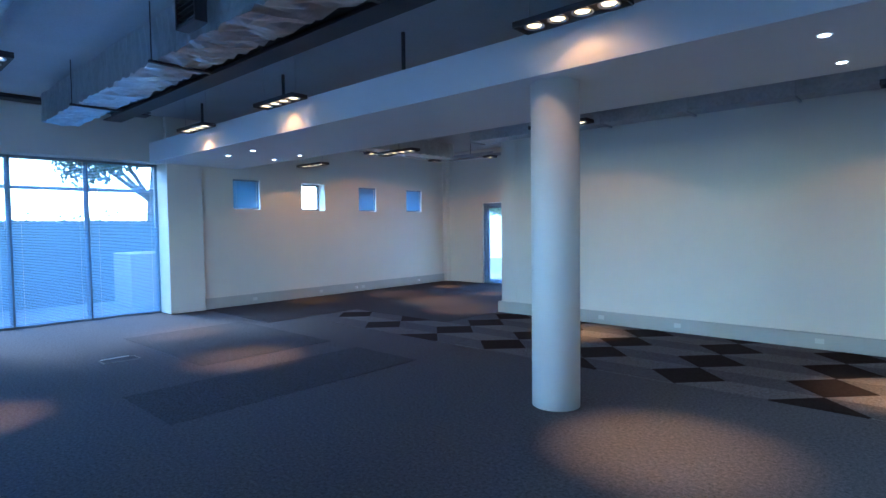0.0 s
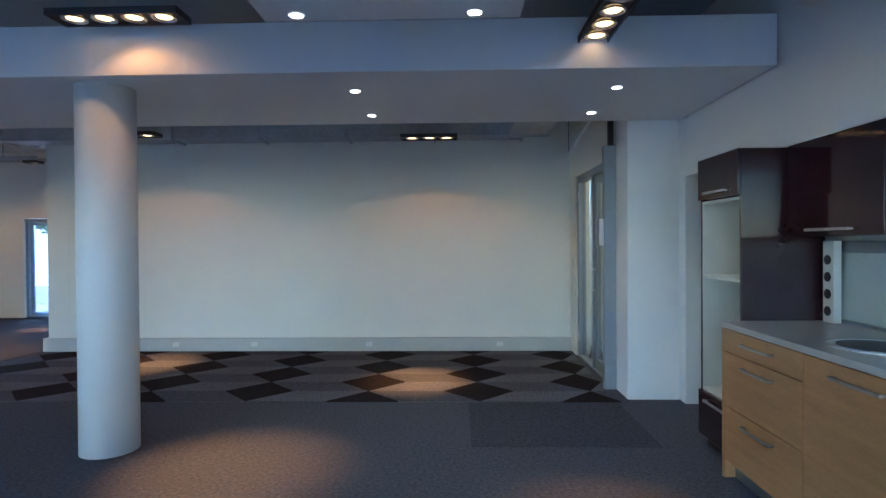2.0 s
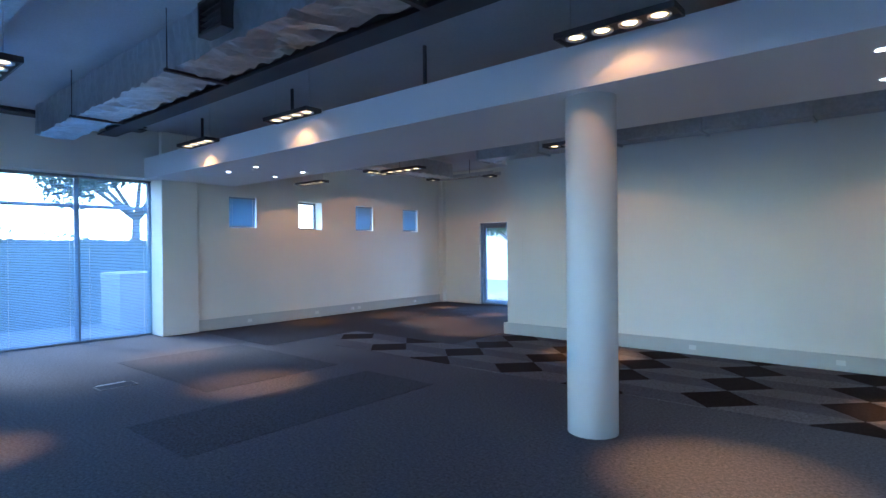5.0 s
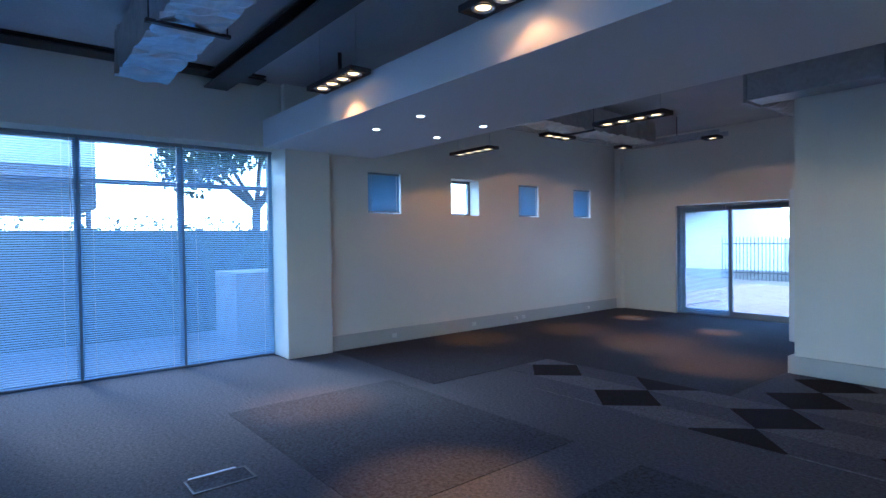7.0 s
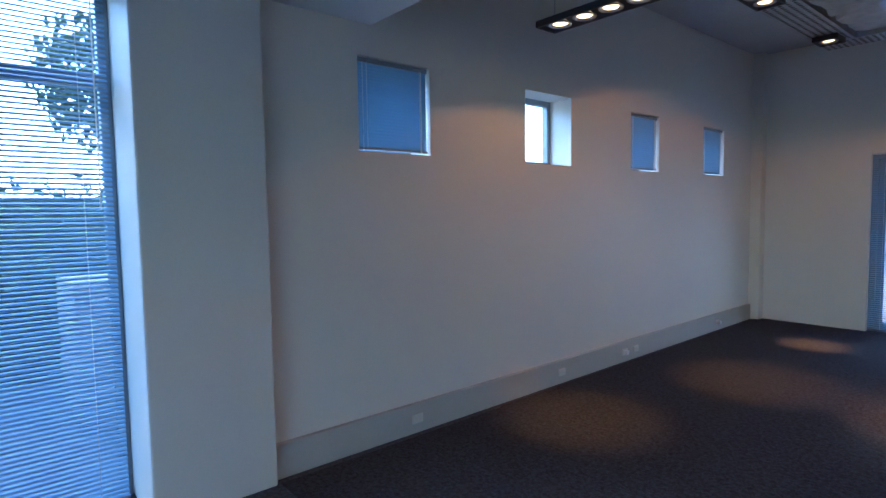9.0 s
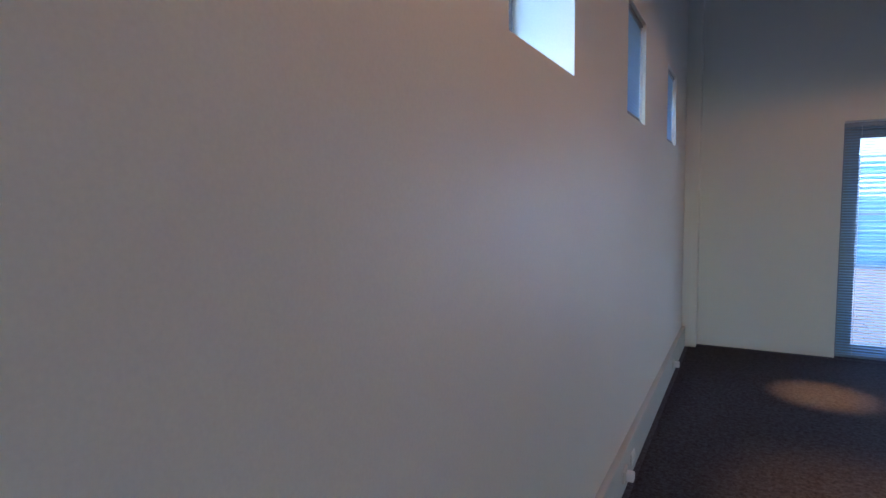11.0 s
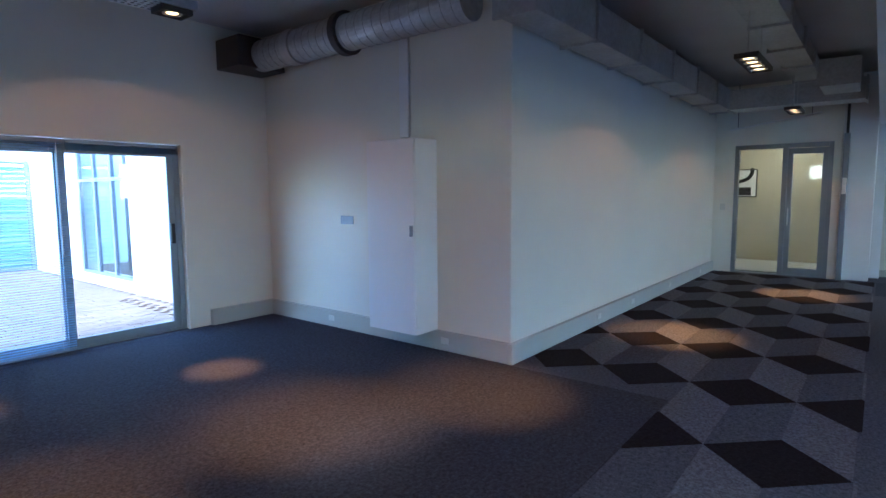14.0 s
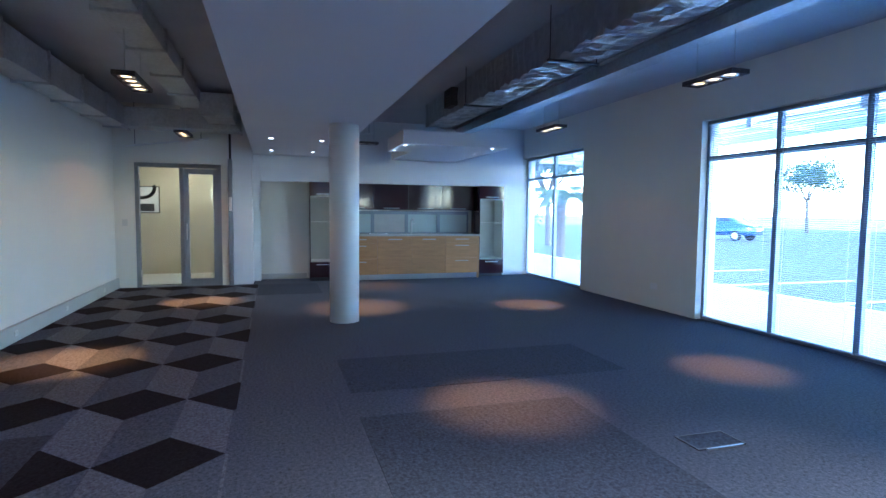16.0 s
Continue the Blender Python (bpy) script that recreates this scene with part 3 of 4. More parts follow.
tray((-3.12, -1.15, 3.02), (-3.12, 2.03, 3.02), "perforated grey cable tray with recessed lamps")
tray((-3.27, 2.19, 3.02), (-1.62, 2.19, 3.02), "perforated grey cable tray across the alcove")
TRAY = "dark tray lamp with lit halogen bulbs"
lamp_bar((-3.12, 0.08, 2.99), 90, "dark tray lamp with three lit halogen bulbs", lamps=3, drop=0.0, aims=[(-0.1, 0.5, 0.2, 146), (-0.15, 0.6, 2.2, 31), (1.15, 0.45, 2.2, 29)])
lamp_bar((-3.12, 1.80, 2.99), 90, TRAY, lamps=1, drop=0.0, aims=[(-0.22, 0.62, 6.5, 15), (-0.1, 0.1, 0.1, 140)])
lamp_bar((-1.78, 2.15, 2.99), 0, TRAY, lamps=1, drop=0.0, aims=[(0.17, -0.2, 7, 15), (0.2, 0.5, 0.12, 140)])
lamp_bar((-1.0, -1.35, 2.70), 0, HANG, drop=0.6, aims=[(0.3, 1.2, 3.4, 33), (-0.75, 1.85, 3.4, 33), (0.3, 1.0, 0.12, 120)])


def beam(a, b, w, h, label, material=DARK):
    t = thing("steel_beam", a, label, "beam")
    d2 = Vector(b) - Vector(a)
    bm = boxes(((0, -w / 2, 0), (d2.length, w / 2, 0.015)), ((0, -0.012, 0.015), (d2.length, 0.012, h - 0.015)), ((0, -w / 2, h - 0.015), (d2.length, w / 2, h)))
    bmesh.ops.transform(bm, matrix=Matrix.Rotation(math.atan2(d2.y, d2.x), 4, "Z"), verts=bm.verts)
    part("web_and_flanges", bm, material, t)


beam((-4.4, -6.75, 3.17), (7.9, -6.75, 3.17), 0.22, 0.2, "grey painted steel beam under the slab", GALV)
beam((-4.4, -4.5, 3.24), (7.9, -4.5, 3.24), 0.26, 0.13, "dark painted steel beam under the slab")
beam((-4.25, -8.4, 3.36), (-4.25, -4.0, 3.36), 0.26, 0.058, "dark steel rail along the west wall top")
for x in (-2.9, -0.6, 1.6, 4.6):
    hr = thing("soffit_hanger", (x, -3.7, SOF + 0.335), "dark threaded rod holding up the soffit", "hanger", "soffit hangers")
    part("rod", tubes(((0, 0, 0), (0, 0, TOP - SOF - 0.335), 0.02), seg=10), DARK, hr)


for a, b, lab in (((7.28, -0.2, 2.62), (7.28, -1.6, 2.82), "white conduit rising over the lobby door"), ((6.6, -4.45, 3.12), (7.7, -4.10, 3.02), "white conduit in the ceiling void"),
                  ((7.1, -4.7, 3.05), (7.6, -3.98, 3.05), "white conduit in the ceiling void")):
    cv = thing("ceiling_conduit", a, lab, "conduit", "ceiling conduits")
    d3 = Vector(b) - Vector(a)
    part("pipe", tubes(((0, 0, 0), tuple(d3), 0.016), seg=10), WHITE, cv)
    for k in (0.1, 0.9):
        part("hanger", tubes((tuple(d3 * k), (d3.x * k, d3.y * k, TOP - a[2]), 0.005), seg=6), DARK, cv)

# ---- kitchen ----
def bar_handle(parent, x, y, z, length, vertical=False):
    """A square steel bar handle on a front that faces -x."""
    part("handle", boxes(((x - 0.035, y - length / 2, z - 0.008), (x - 0.023, y + length / 2, z + 0.008)),
                         ((x - 0.023, y - length / 2, z - 0.006), (x, y - length / 2 + 0.012, z + 0.006)),
                         ((x - 0.023, y + length / 2 - 0.012, z - 0.006), (x, y + length / 2, z + 0.006)), bevel=0.002), STEEL, parent, "square brushed steel bar handle")


CF, CT = 7.495, 0.98
units = [(-4.08, -4.87, "drawers3"), (-4.87, -5.63, "door"), (-5.63, -6.39, "door"), (-6.39, -7.16, "drawers3")]
for y1, y0, kindof in units:
    t = thing("base_unit", (CF + 0.02, y0, 0), "oak veneer kitchen unit with steel bar handles under the worktop", "cabinet", "oak base units")
    w0 = y1 - y0
    part("body", boxes(((0.002, 0.002, 0.12), (0.56, w0 - 0.002, CT - 0.035))), OAK, t)
    rows = ((0.80, CT - 0.045), (0.46, 0.795), (0.12, 0.455)) if kindof == "drawers3" else ((0.12, CT - 0.045),)
    for z0, z1 in rows:
        fr = part("drawer_front" if kindof != "door" else "door", boxes(((-0.02, 0.003, z0), (0.0, w0 - 0.003, z1)), bevel=0.002), OAK, t)
        bar_handle(fr, -0.02, w0 / 2, z1 - 0.06, 0.3)
end = thing("end_panel", (CF, -4.08, 0), "oak veneer end panel standing on the floor", "panel", "oak end panels")
part("board", boxes(((0.0, 0.001, 0), (0.6, 0.03, CT - 0.036)), bevel=0.002), OAK, end)
copy_thing(end, pose(CF, -7.191, 0))
pl = thing("plinth", (CF + 0.07, -7.16, 0), "brushed steel plinth under the oak units", "plinth")
part("board", boxes(((0, 0, 0), (0.018, 3.08, 0.118))), STEEL, pl)
wt = thing("worktop", (CF - 0.015, -7.2, CT - 0.035), "pale stone worktop over the oak units", "worktop")
part("slab", boxes(((0, 0, 0.0), (0.72, 3.155, 0.035)), bevel=0.003), QUARTZ, wt)
sink = thing("sink_bowl", (7.80, -4.95, CT), "round steel sink set in the worktop", "sink")
part("bowl", tubes(((0, 0, -0.0), (0, 0, 0.006), 0.21), seg=40), STEEL, sink)
part("drain", tubes(((0, 0, 0.006), (0, 0, 0.008), 0.17), seg=40), DARK, sink)
tap = thing("tap", (8.06, -5.75, CT), "chrome mixer tap with a tall spout", "tap")
part("spout", tubes(((0, 0, 0), (0, 0, 0.3), 0.018), ((0, 0, 0.3), (-0.2, 0, 0.34), 0.013), ((-0.2, 0, 0.34), (-0.2, 0, 0.29), 0.013)), STEEL, tap)
part("lever", tubes(((0, 0, 0.2), (0, -0.09, 0.24), 0.008)), STEEL, tap)


def tall_unit(at, w0, label, pillar):
    """An open tall carcass with a gloss top door and a gloss drawer below."""
    t = thing("tall_unit", at, label, "cabinet", "tall kitchen units")
    dpt = 0.52
    part("side_panel", boxes(((0, 0, 0.08), (dpt, 0.02, 2.07))), GLOSS, t)
    part("side_panel", boxes(((0, w0 - 0.02, 0.08), (dpt, w0, 2.07))), GLOSS, t)
    part("back", boxes(((dpt - 0.02, 0.02, 0.4), (dpt, w0 - 0.02, 1.77))), PALE, t)
    part("lining", boxes(((0.004, 0.02, 0.4), (dpt - 0.02, 0.028, 1.77)), ((0.004, w0 - 0.028, 0.4), (dpt - 0.02, w0 - 0.02, 1.77))), PALE, t)
    for z in (0.4, 1.22, 1.75):
        part("shelf", boxes(((0.004, 0.028, z), (dpt - 0.02, w0 - 0.028, z + 0.02))), PALE, t)
    dr = part("drawer_front", boxes(((-0.02, 0, 0.08), (0.0, w0, 0.4)), bevel=0.002), GLOSS, t, "gloss aubergine drawer")
    bar_handle(dr, -0.02, w0 / 2, 0.35, 0.3)
    dr = part("door", boxes(((-0.02, 0, 1.78), (0.0, w0, 2.07)), bevel=0.002), GLOSS, t, "gloss aubergine flap door")
    bar_handle(dr, -0.02, w0 / 2, 1.82, 0.3)
    part("plinth", boxes(((0.05, 0.0, 0), (0.07, w0, 0.08))), BLACK, t)
    return t


tall_unit((7.62, -4.045, 0), 0.58, "open tall kitchen cabinet with pale shelves and gloss dark fronts", True)
tall_unit((7.62, -7.83, 0), 0.60, "open tall kitchen cabinet with pale shelves and gloss dark fronts", True)
y = -4.08
for k, (w0, mt) in enumerate(((0.80, FROST), (0.78, QUARTZ), (0.76, FROST), (0.74, FROST))):
    t = thing("splashback_panel", (8.16, y - w0, CT), "pale glass splashback cabinet above the worktop", "panel", "splashback panels")
    part("pane", boxes(((0.02, 0.03, 0), (0.03, w0 - 0.03, 0.50))), mt, t)
    part("frame", boxes(((0, 0, 0), (0.02, 0.04, 0.50)), ((0, w0 - 0.04, 0), (0.02, w0, 0.50)), ((0, 0.04, 0.43), (0.02, w0 - 0.04, 0.50)), ((0, 0.04, 0), (0.02, w0 - 0.04, 0.02)), bevel=0.002), ALU, t)
    y -= w0
sock = thing("socket_strip", (8.10, -4.13, CT), "white upright strip of four dark sockets", "socket")
part("strip", boxes(((0, -0.05, 0), (0.05, 0.045, 0.50)), bevel=0.002), PALE, sock)
for k in range(4):
    part("socket", tubes(((-0.004, 0, 0.07 + k * 0.105), (0.0, 0, 0.07 + k * 0.105), 0.03), seg=16), BLACK, sock)
for k in range(4):
    w0 = 0.78
    t = thing("wall_unit", (7.91, -4.08 - (k + 1) * w0, 1.51), "gloss aubergine wall cupboard with a steel bar handle", "cabinet", "gloss wall units")
    part("body", boxes(((0, 0.002, 0), (0.28, w0 - 0.002, 0.56))), BLACK, t)
    dr = part("door", boxes(((-0.02, 0.002, 0.0), (0.0, w0 - 0.002, 0.56)), bevel=0.002), GLOSS, t)
    bar_handle(dr, -0.02, w0 / 2, 0.035, 0.36)

# ---- wall box, switches, sockets ----
wb = thing("wall_cupboard", (0.05, 0.875, 0.186), "tall narrow white cupboard boxing in the pipes", "cupboard")
part("carcass", boxes(((-0.315, 0.0, 0.0), (-0.0, 0.61, 1.83)), bevel=0.003), WHITE, wb)
part("door", boxes(((-0.335, 0.004, 0.004), (-0.316, 0.606, 1.826)), bevel=0.003), WHITE, wb)
part("catch", boxes(((-0.347, 0.015, 0.93), (-0.336, 0.05, 1.03)), bevel=0.002), ALU, wb)
cd = thing("conduit", (0.03, 1.26, 2.06), "white painted pipe casing running up to the duct", "conduit")
part("casing", boxes(((-0.01, -0.06, 0), (0.019, 0.06, 1.2)), bevel=0.006), WHITE, cd)


def plate(at, turn, label, w0=0.12, h0=0.08, material=WHITE, toggles=2, name="switch_plate", cat="switch"):
    t = thing(name, at, label, cat, turn=turn)
    part("plate", boxes(((-w0 / 2, -0.01, -h0 / 2), (w0 / 2, 0.0, h0 / 2)), bevel=0.003), material, t)
    for k in range(toggles):
        x = (k - (toggles - 1) / 2) * w0 / max(toggles, 1) * 0.8
        part("rocker", boxes(((x - 0.012, -0.014, -0.015), (x + 0.012, -0.0102, 0.015)), bevel=0.002), material, t)
    return t


plate((0.05, 2.15, 1.225), -90, "grey steel switch plate on the alcove wall", 0.2, 0.09, ALU, 4)
plate((XD, -0.12, 1.22), -90, "cream light switch beside the lobby door", 0.09, 0.12, PALE, 1)
plate((3.1, YS, 0.35), 180, "white socket plate low on the wall", 0.16, 0.1, WHITE, 2, "wall_socket", "socket")
for x in (1.9, 3.0, 4.6, 6.4):
    plate((x, 0.0, 0.1), 0, "white socket on the grey trunking", 0.09, 0.06, PALE, 2, "trunking_socket", "socket")
for yy in (-2.1, -0.55, 0.42, 0.62, 2.45):
    sk = plate((XW + 0.035, yy, 0.1), 90, "white socket on the grey trunking", 0.09, 0.06, PALE, 2, "trunking_socket", "socket")
    if yy in (0.42, 2.45):
        part("plug", boxes(((-0.032, -0.05, -0.022), (0.012, -0.0145, 0.022)), bevel=0.006), WHITE, sk, "white plug pushed into the socket")
for yy in (0.75, 2.4):
    plate((0.0, yy, 0.1), -90, "white socket on the grey trunking", 0.09, 0.06, PALE, 2, "trunking_socket", "socket")
fh = thing("floor_hatch", (-1.28, -5.47, 0), "grey steel floor box lid in the carpet", "floor box")
part("frame", boxes(((-0.11, -0.19, 0), (0.11, -0.175, 0.008)), ((-0.11, 0.175, 0), (0.11, 0.19, 0.008)), ((-0.11, -0.175, 0), (-0.095, 0.175, 0.008)), ((0.095, -0.175, 0), (0.11, 0.175, 0.008))), DARK, fh)
part("lip", boxes(((-0.125, -0.16, 0), (-0.111, 0.13, 0.012)), bevel=0.002), STEEL, fh, "raised bright metal lip")
part("lid", boxes(((-0.094, -0.174, 0), (0.094, 0.174, 0.005))), CARPET_DARK, fh)

# ---- carpet laid in shapes ----
def flat_piece(name, pts, material):
    bm = bmesh.new()
    top = [bm.verts.new((x, y, 0.004)) for x, y in pts]
    low = [bm.verts.new((x, y, 0.0005)) for x, y in pts]
    bm.faces.new(top)
    n = len(pts)
    for i in range(n):
        bm.faces.new((top[i], low[i], low[(i + 1) % n], top[(i + 1) % n]))
    bmesh.ops.recalc_face_normals(bm, faces=bm.faces)
    return part(name, bm, material, floor)


def clip_y(pts, y0, y1):
    """A polygon cut to the band y0 to y1."""
    for lim, s0 in ((y0, 1), (y1, -1)):
        out = []
        for (ax, ay), (bx, by) in zip(pts, pts[1:] + pts[:1]):
            ia, ib = s0 * (ay - lim) >= 0, s0 * (by - lim) >= 0
            if ia:
                out.append((ax, ay))
            if ia != ib:
                f0 = (lim - ay) / (by - ay)
                out.append((ax + f0 * (bx - ax), lim))
        pts = out
        if len(pts) < 3:
            return []
    return pts


PX, PY, HX, HY = 1.108, 0.725, 0.35, 0.3625
for r in range(-2, 8):
    for c in range(-1, 5):
        cx = 0.49 + r * PX
        cy = -0.255 - c * PY - (PY / 2 if r % 2 else 0)
        y0, y1 = -2.45, (-1.33 if cx < -0.3 else -0.005)
        e = 0.004
        low = -1.33 if r <= 0 else y1
        shapes = (("carpet_diamond", [(cx - HX, cy), (cx, cy - HY), (cx + HX, cy), (cx, cy + HY)], CARPET_BLACK),
                  ("carpet_rhomb", [(cx, cy + HY), (cx - HX, cy), (cx - PX, cy), (cx - PX + HX, cy + HY)], CARPET_LIGHT),
                  ("carpet_rhomb", [(cx, cy - HY), (cx - HX, cy), (cx - PX, cy), (cx - PX + HX, cy - HY)], CARPET))
        if r == -2 and abs(cy + 1.705) > 0.1:
            continue
        for nm, pts, mt in shapes:
            mx, my = sum(p[0] for p in pts) / 4, sum(p[1] for p in pts) / 4
            pts = [(max(-2.15, min(7.34, mx + (x - mx) * 0.992)), my + (yv - my) * 0.992) for x, yv in pts]
            q = clip_y(pts, y0, y1 if nm == "carpet_diamond" else low)
            area = abs(sum(a[0] * b[1] - b[0] * a[1] for a, b in zip(q, q[1:] + q[:1]))) if len(q) > 2 else 0
            if area > 0.02:
                flat_piece(nm, q, mt)
# the last two patches darken the alcove floor to match its dimmer look
for nm, a, b, mt in (("carpet_patch", (0.29, -5.95), (1.34, -3.32), CARPET_DARK), ("carpet_patch", (-2.6, -5.0), (-0.26, -3.31), CARPET_DARK),
                     ("carpet_patch", (5.92, -3.58), (7.3, -2.47), CARPET_DARK),
                     ("carpet_patch", (-4.32, -1.33), (-0.02, 3.53), CARPET_DIMMED), ("carpet_patch", (-4.3, -3.08), (-2.17, -1.33), CARPET_DIMMED)):
    flat_piece(nm, [(a[0], a[1]), (b[0], a[1]), (b[0], b[1]), (a[0], b[1])], mt)

# ---- outside ----
structure("ground", boxes(((-300, -300, -0.4), (300, 300, -0.22))), EARTH, "flat earth and paving reaching the horizon")
# the hedge's shadow over this strip is put into the paver colour
structure("pavement_west", boxes(((-7.4, -14, -0.22), (-4.9, 3.9, -0.03))), mat("hedge_shaded_pavers", (0.12, 0.12, 0.125), 0.85, vary=0.2, scale=2, fine=30, bump=0.1), "paved strip outside the west window, coloured dark for the hedge's shade", "pavement")
structure("pavement_south", boxes(((-4.9, -11.8, -0.22), (14, -8.8, -0.04))), PAVE, "pale paved strip outside the south windows", "pavement")
structure("road", boxes(((-60, -60, -0.22), (60, -11.95, -0.13))), ASPHALT, "asphalt car park with pale bays", "road")
structure("kerb", boxes(((-20, -11.95, -0.22), (14, -11.8, -0.02)), bevel=0.01), WHITE, "white painted kerb", "kerb")
for k in range(5):
    structure("bay_line", boxes(((-2 + k * 2.6, -16.5, -0.13), (-1.88 + k * 2.6, -12.1, -0.126))), WHITE, "white painted parking bay line", "road marking")


def leaf_cloud(name, material, parent, blobs, count, size, seed):
    """Many small leaf cards as clumps filling the given ellipsoids, with an uneven outline."""
    rnd = random.Random(seed)
    verts, faces = [], []
    for (c, r) in blobs:
        for _ in range(count):
            d0 = Vector((rnd.gauss(0, 1), rnd.gauss(0, 1), rnd.gauss(0, 1))).normalized() * rnd.uniform(0.45, 1.05)
            p = Vector((c[0] + d0.x * r[0], c[1] + d0.y * r[1], c[2] + d0.z * r[2]))
            q = Euler((rnd.uniform(0, 6.3), rnd.uniform(0, 6.3), rnd.uniform(0, 6.3))).to_matrix()
            s0 = size * rnd.uniform(0.5, 1.3)
            i = len(verts)
            for u, v, w0 in ((-1, 0, 0), (0, -0.45, 0.12), (1, 0, 0), (0, 0.45, 0.12)):
                verts.append(p + q @ Vector((u * s0, v * s0, w0 * s0)))
            faces += [(i, i + 1, i + 2), (i, i + 2, i + 3)]
    me = bpy.data.meshes.new(name)
    me.from_pydata([tuple(v) for v in verts], [], faces)
    me.materials.append(material)
    ob = new(name, me)
    ob.parent = parent
    return ob


def hedge(x, y0, y1, h0, seed):
    t = thing("hedge", (x, 0, -0.22), "long clipped green hedge behind the west window", "hedge")
    part("stems", boxes(((-0.35, y0, 0), (0.3, y1, h0 - 0.15))), LEAF_DARK, t)
    n = int((y1 - y0) / 0.5)
    blobs = [((0.0, y0 + 0.5 * i, h0 * k), (0.5, 0.45, h0 * 0.28)) for i in range(n) for k in (0.25, 0.55, 0.78)]
    tagged(leaf_cloud("leaves", LEAF, t, blobs, 130, 0.06, seed), kind="stuff")


hedge(-8.6, -14, 2.5, 2.05, 11)
shed = thing("carport", (-12.0, -4.75, -0.22), "dark grey sided carport on posts beyond the hedge", "carport")
part("siding", boxes(((-4, -7, 2.45), (0, 0, 3.35)), bevel=0.01), DARK, shed)
part("roof", boxes(((-4.1, -7.1, 3.352), (0.0, 0.0, 4.6)), bevel=0.02), GALV, shed, "pale grey metal roof side")
for k in range(4):
    part("post", boxes(((-0.12, -0.2 - k * 2.2, 0), (-0.02, -0.1 - k * 2.2, 2.45)), bevel=0.005), DARK, shed)
blk = thing("planter_block", (-6.4, -3.2, -0.03), "white rendered block beside the paved strip", "block")
part("body", boxes(((-0.5, -0.6, 0), (0.5, 0.6, 1.05)), bevel=0.02), PAVE, blk)


def tree(at, h0, spread, seed, label, mat_leaf=LEAF_DARK, count=900):
    rnd = random.Random(seed)
    t = thing("tree", at, label, "tree")
    bm = bmesh.new()
    tube(bm, (0, 0, 0), (0.1, 0.05, h0 * 0.5), 0.16, 0.11, 12)
    tips = []
    for k in range(6):
        a0 = k * 1.05 + rnd.uniform(-0.3, 0.3)
        tip = Vector((math.cos(a0) * spread * 0.6, math.sin(a0) * spread * 0.6, h0 * rnd.uniform(0.68, 0.92)))
        tube(bm, (0.1, 0.05, h0 * 0.48), tip, 0.08, 0.03, 8)
        tips.append(tip)
    part("trunk", bm, BARK, t)
    blobs = [((p.x, p.y, p.z), (spread * rnd.uniform(0.35, 0.55), spread * rnd.uniform(0.35, 0.55), h0 * rnd.uniform(0.12, 0.2))) for p in tips]
    blobs.append(((0, 0, h0 * 0.95), (spread * 0.5, spread * 0.5, h0 * 0.14)))
    tagged(leaf_cloud("crown", mat_leaf, t, blobs, count, 0.11, seed + 1), kind="stuff")
    return t


tree((-13.0, -0.9, -0.22), 5.4, 2.7, 21, "spreading dark green tree behind the hedge")
tree((-14.5, 3.2, -0.22), 6.2, 2.6, 22, "spreading dark green tree behind the hedge")
tree((20, -15.6, -0.22), 5.0, 2.2, 24, "green tree beyond the car park", LEAF)
tree((33, -48, -0.22), 6.0, 3.0, 25, "green tree beyond the car park", LEAF)
tree((-9.6, 14.8, -0.22), 3.8, 2.0, 27, "green tree beside the courtyard", LEAF)


def palm(at, h0, seed):
    rnd = random.Random(seed)
    t = thing("palm_tree", at, "palm tree with arching fronds by the car park", "tree")
    bm = bmesh.new()
    for k in range(8):
        tube(bm, (0, 0, h0 * k / 8), (0, 0, h0 * (k + 1) / 8), 0.2, 0.16, 10)
    part("trunk", bm, BARK, t)
    verts, faces = [], []
    for k in range(22):
        a0, up = k * 0.87, rnd.uniform(-0.1, 1.0)
        for j in range(16):
            s0 = (j + 2) / 17
            rr, z = 1.9 * s0, h0 + 0.9 * up * s0 + 0.5 * s0 - 1.4 * s0 * s0
            p = Vector((math.cos(a0) * rr, math.sin(a0) * rr, z))
            for sd in (-1, 1):
                q = Vector((math.cos(a0 + sd * 0.9), math.sin(a0 + sd * 0.9), -0.35)) * 0.42 * (1.1 - s0 * 0.6)
                i = len(verts)
                verts += [tuple(p), tuple(p + q * 0.5 + Vector((0, 0, 0.03))), tuple(p + q), tuple(p + q * 0.5 - Vector((0, 0, 0.04)))]
                faces += [(i, i + 1, i + 2), (i, i + 2, i + 3)]
    me = bpy.data.meshes.new("fronds")
    me.from_pydata(verts, [], faces)
    me.materials.append(LEAF)
    ob = new("fronds", me)
    ob.parent = t
    tagged(ob, kind="stuff")


palm((13.5, -12.6, -0.22), 2.3, 31)


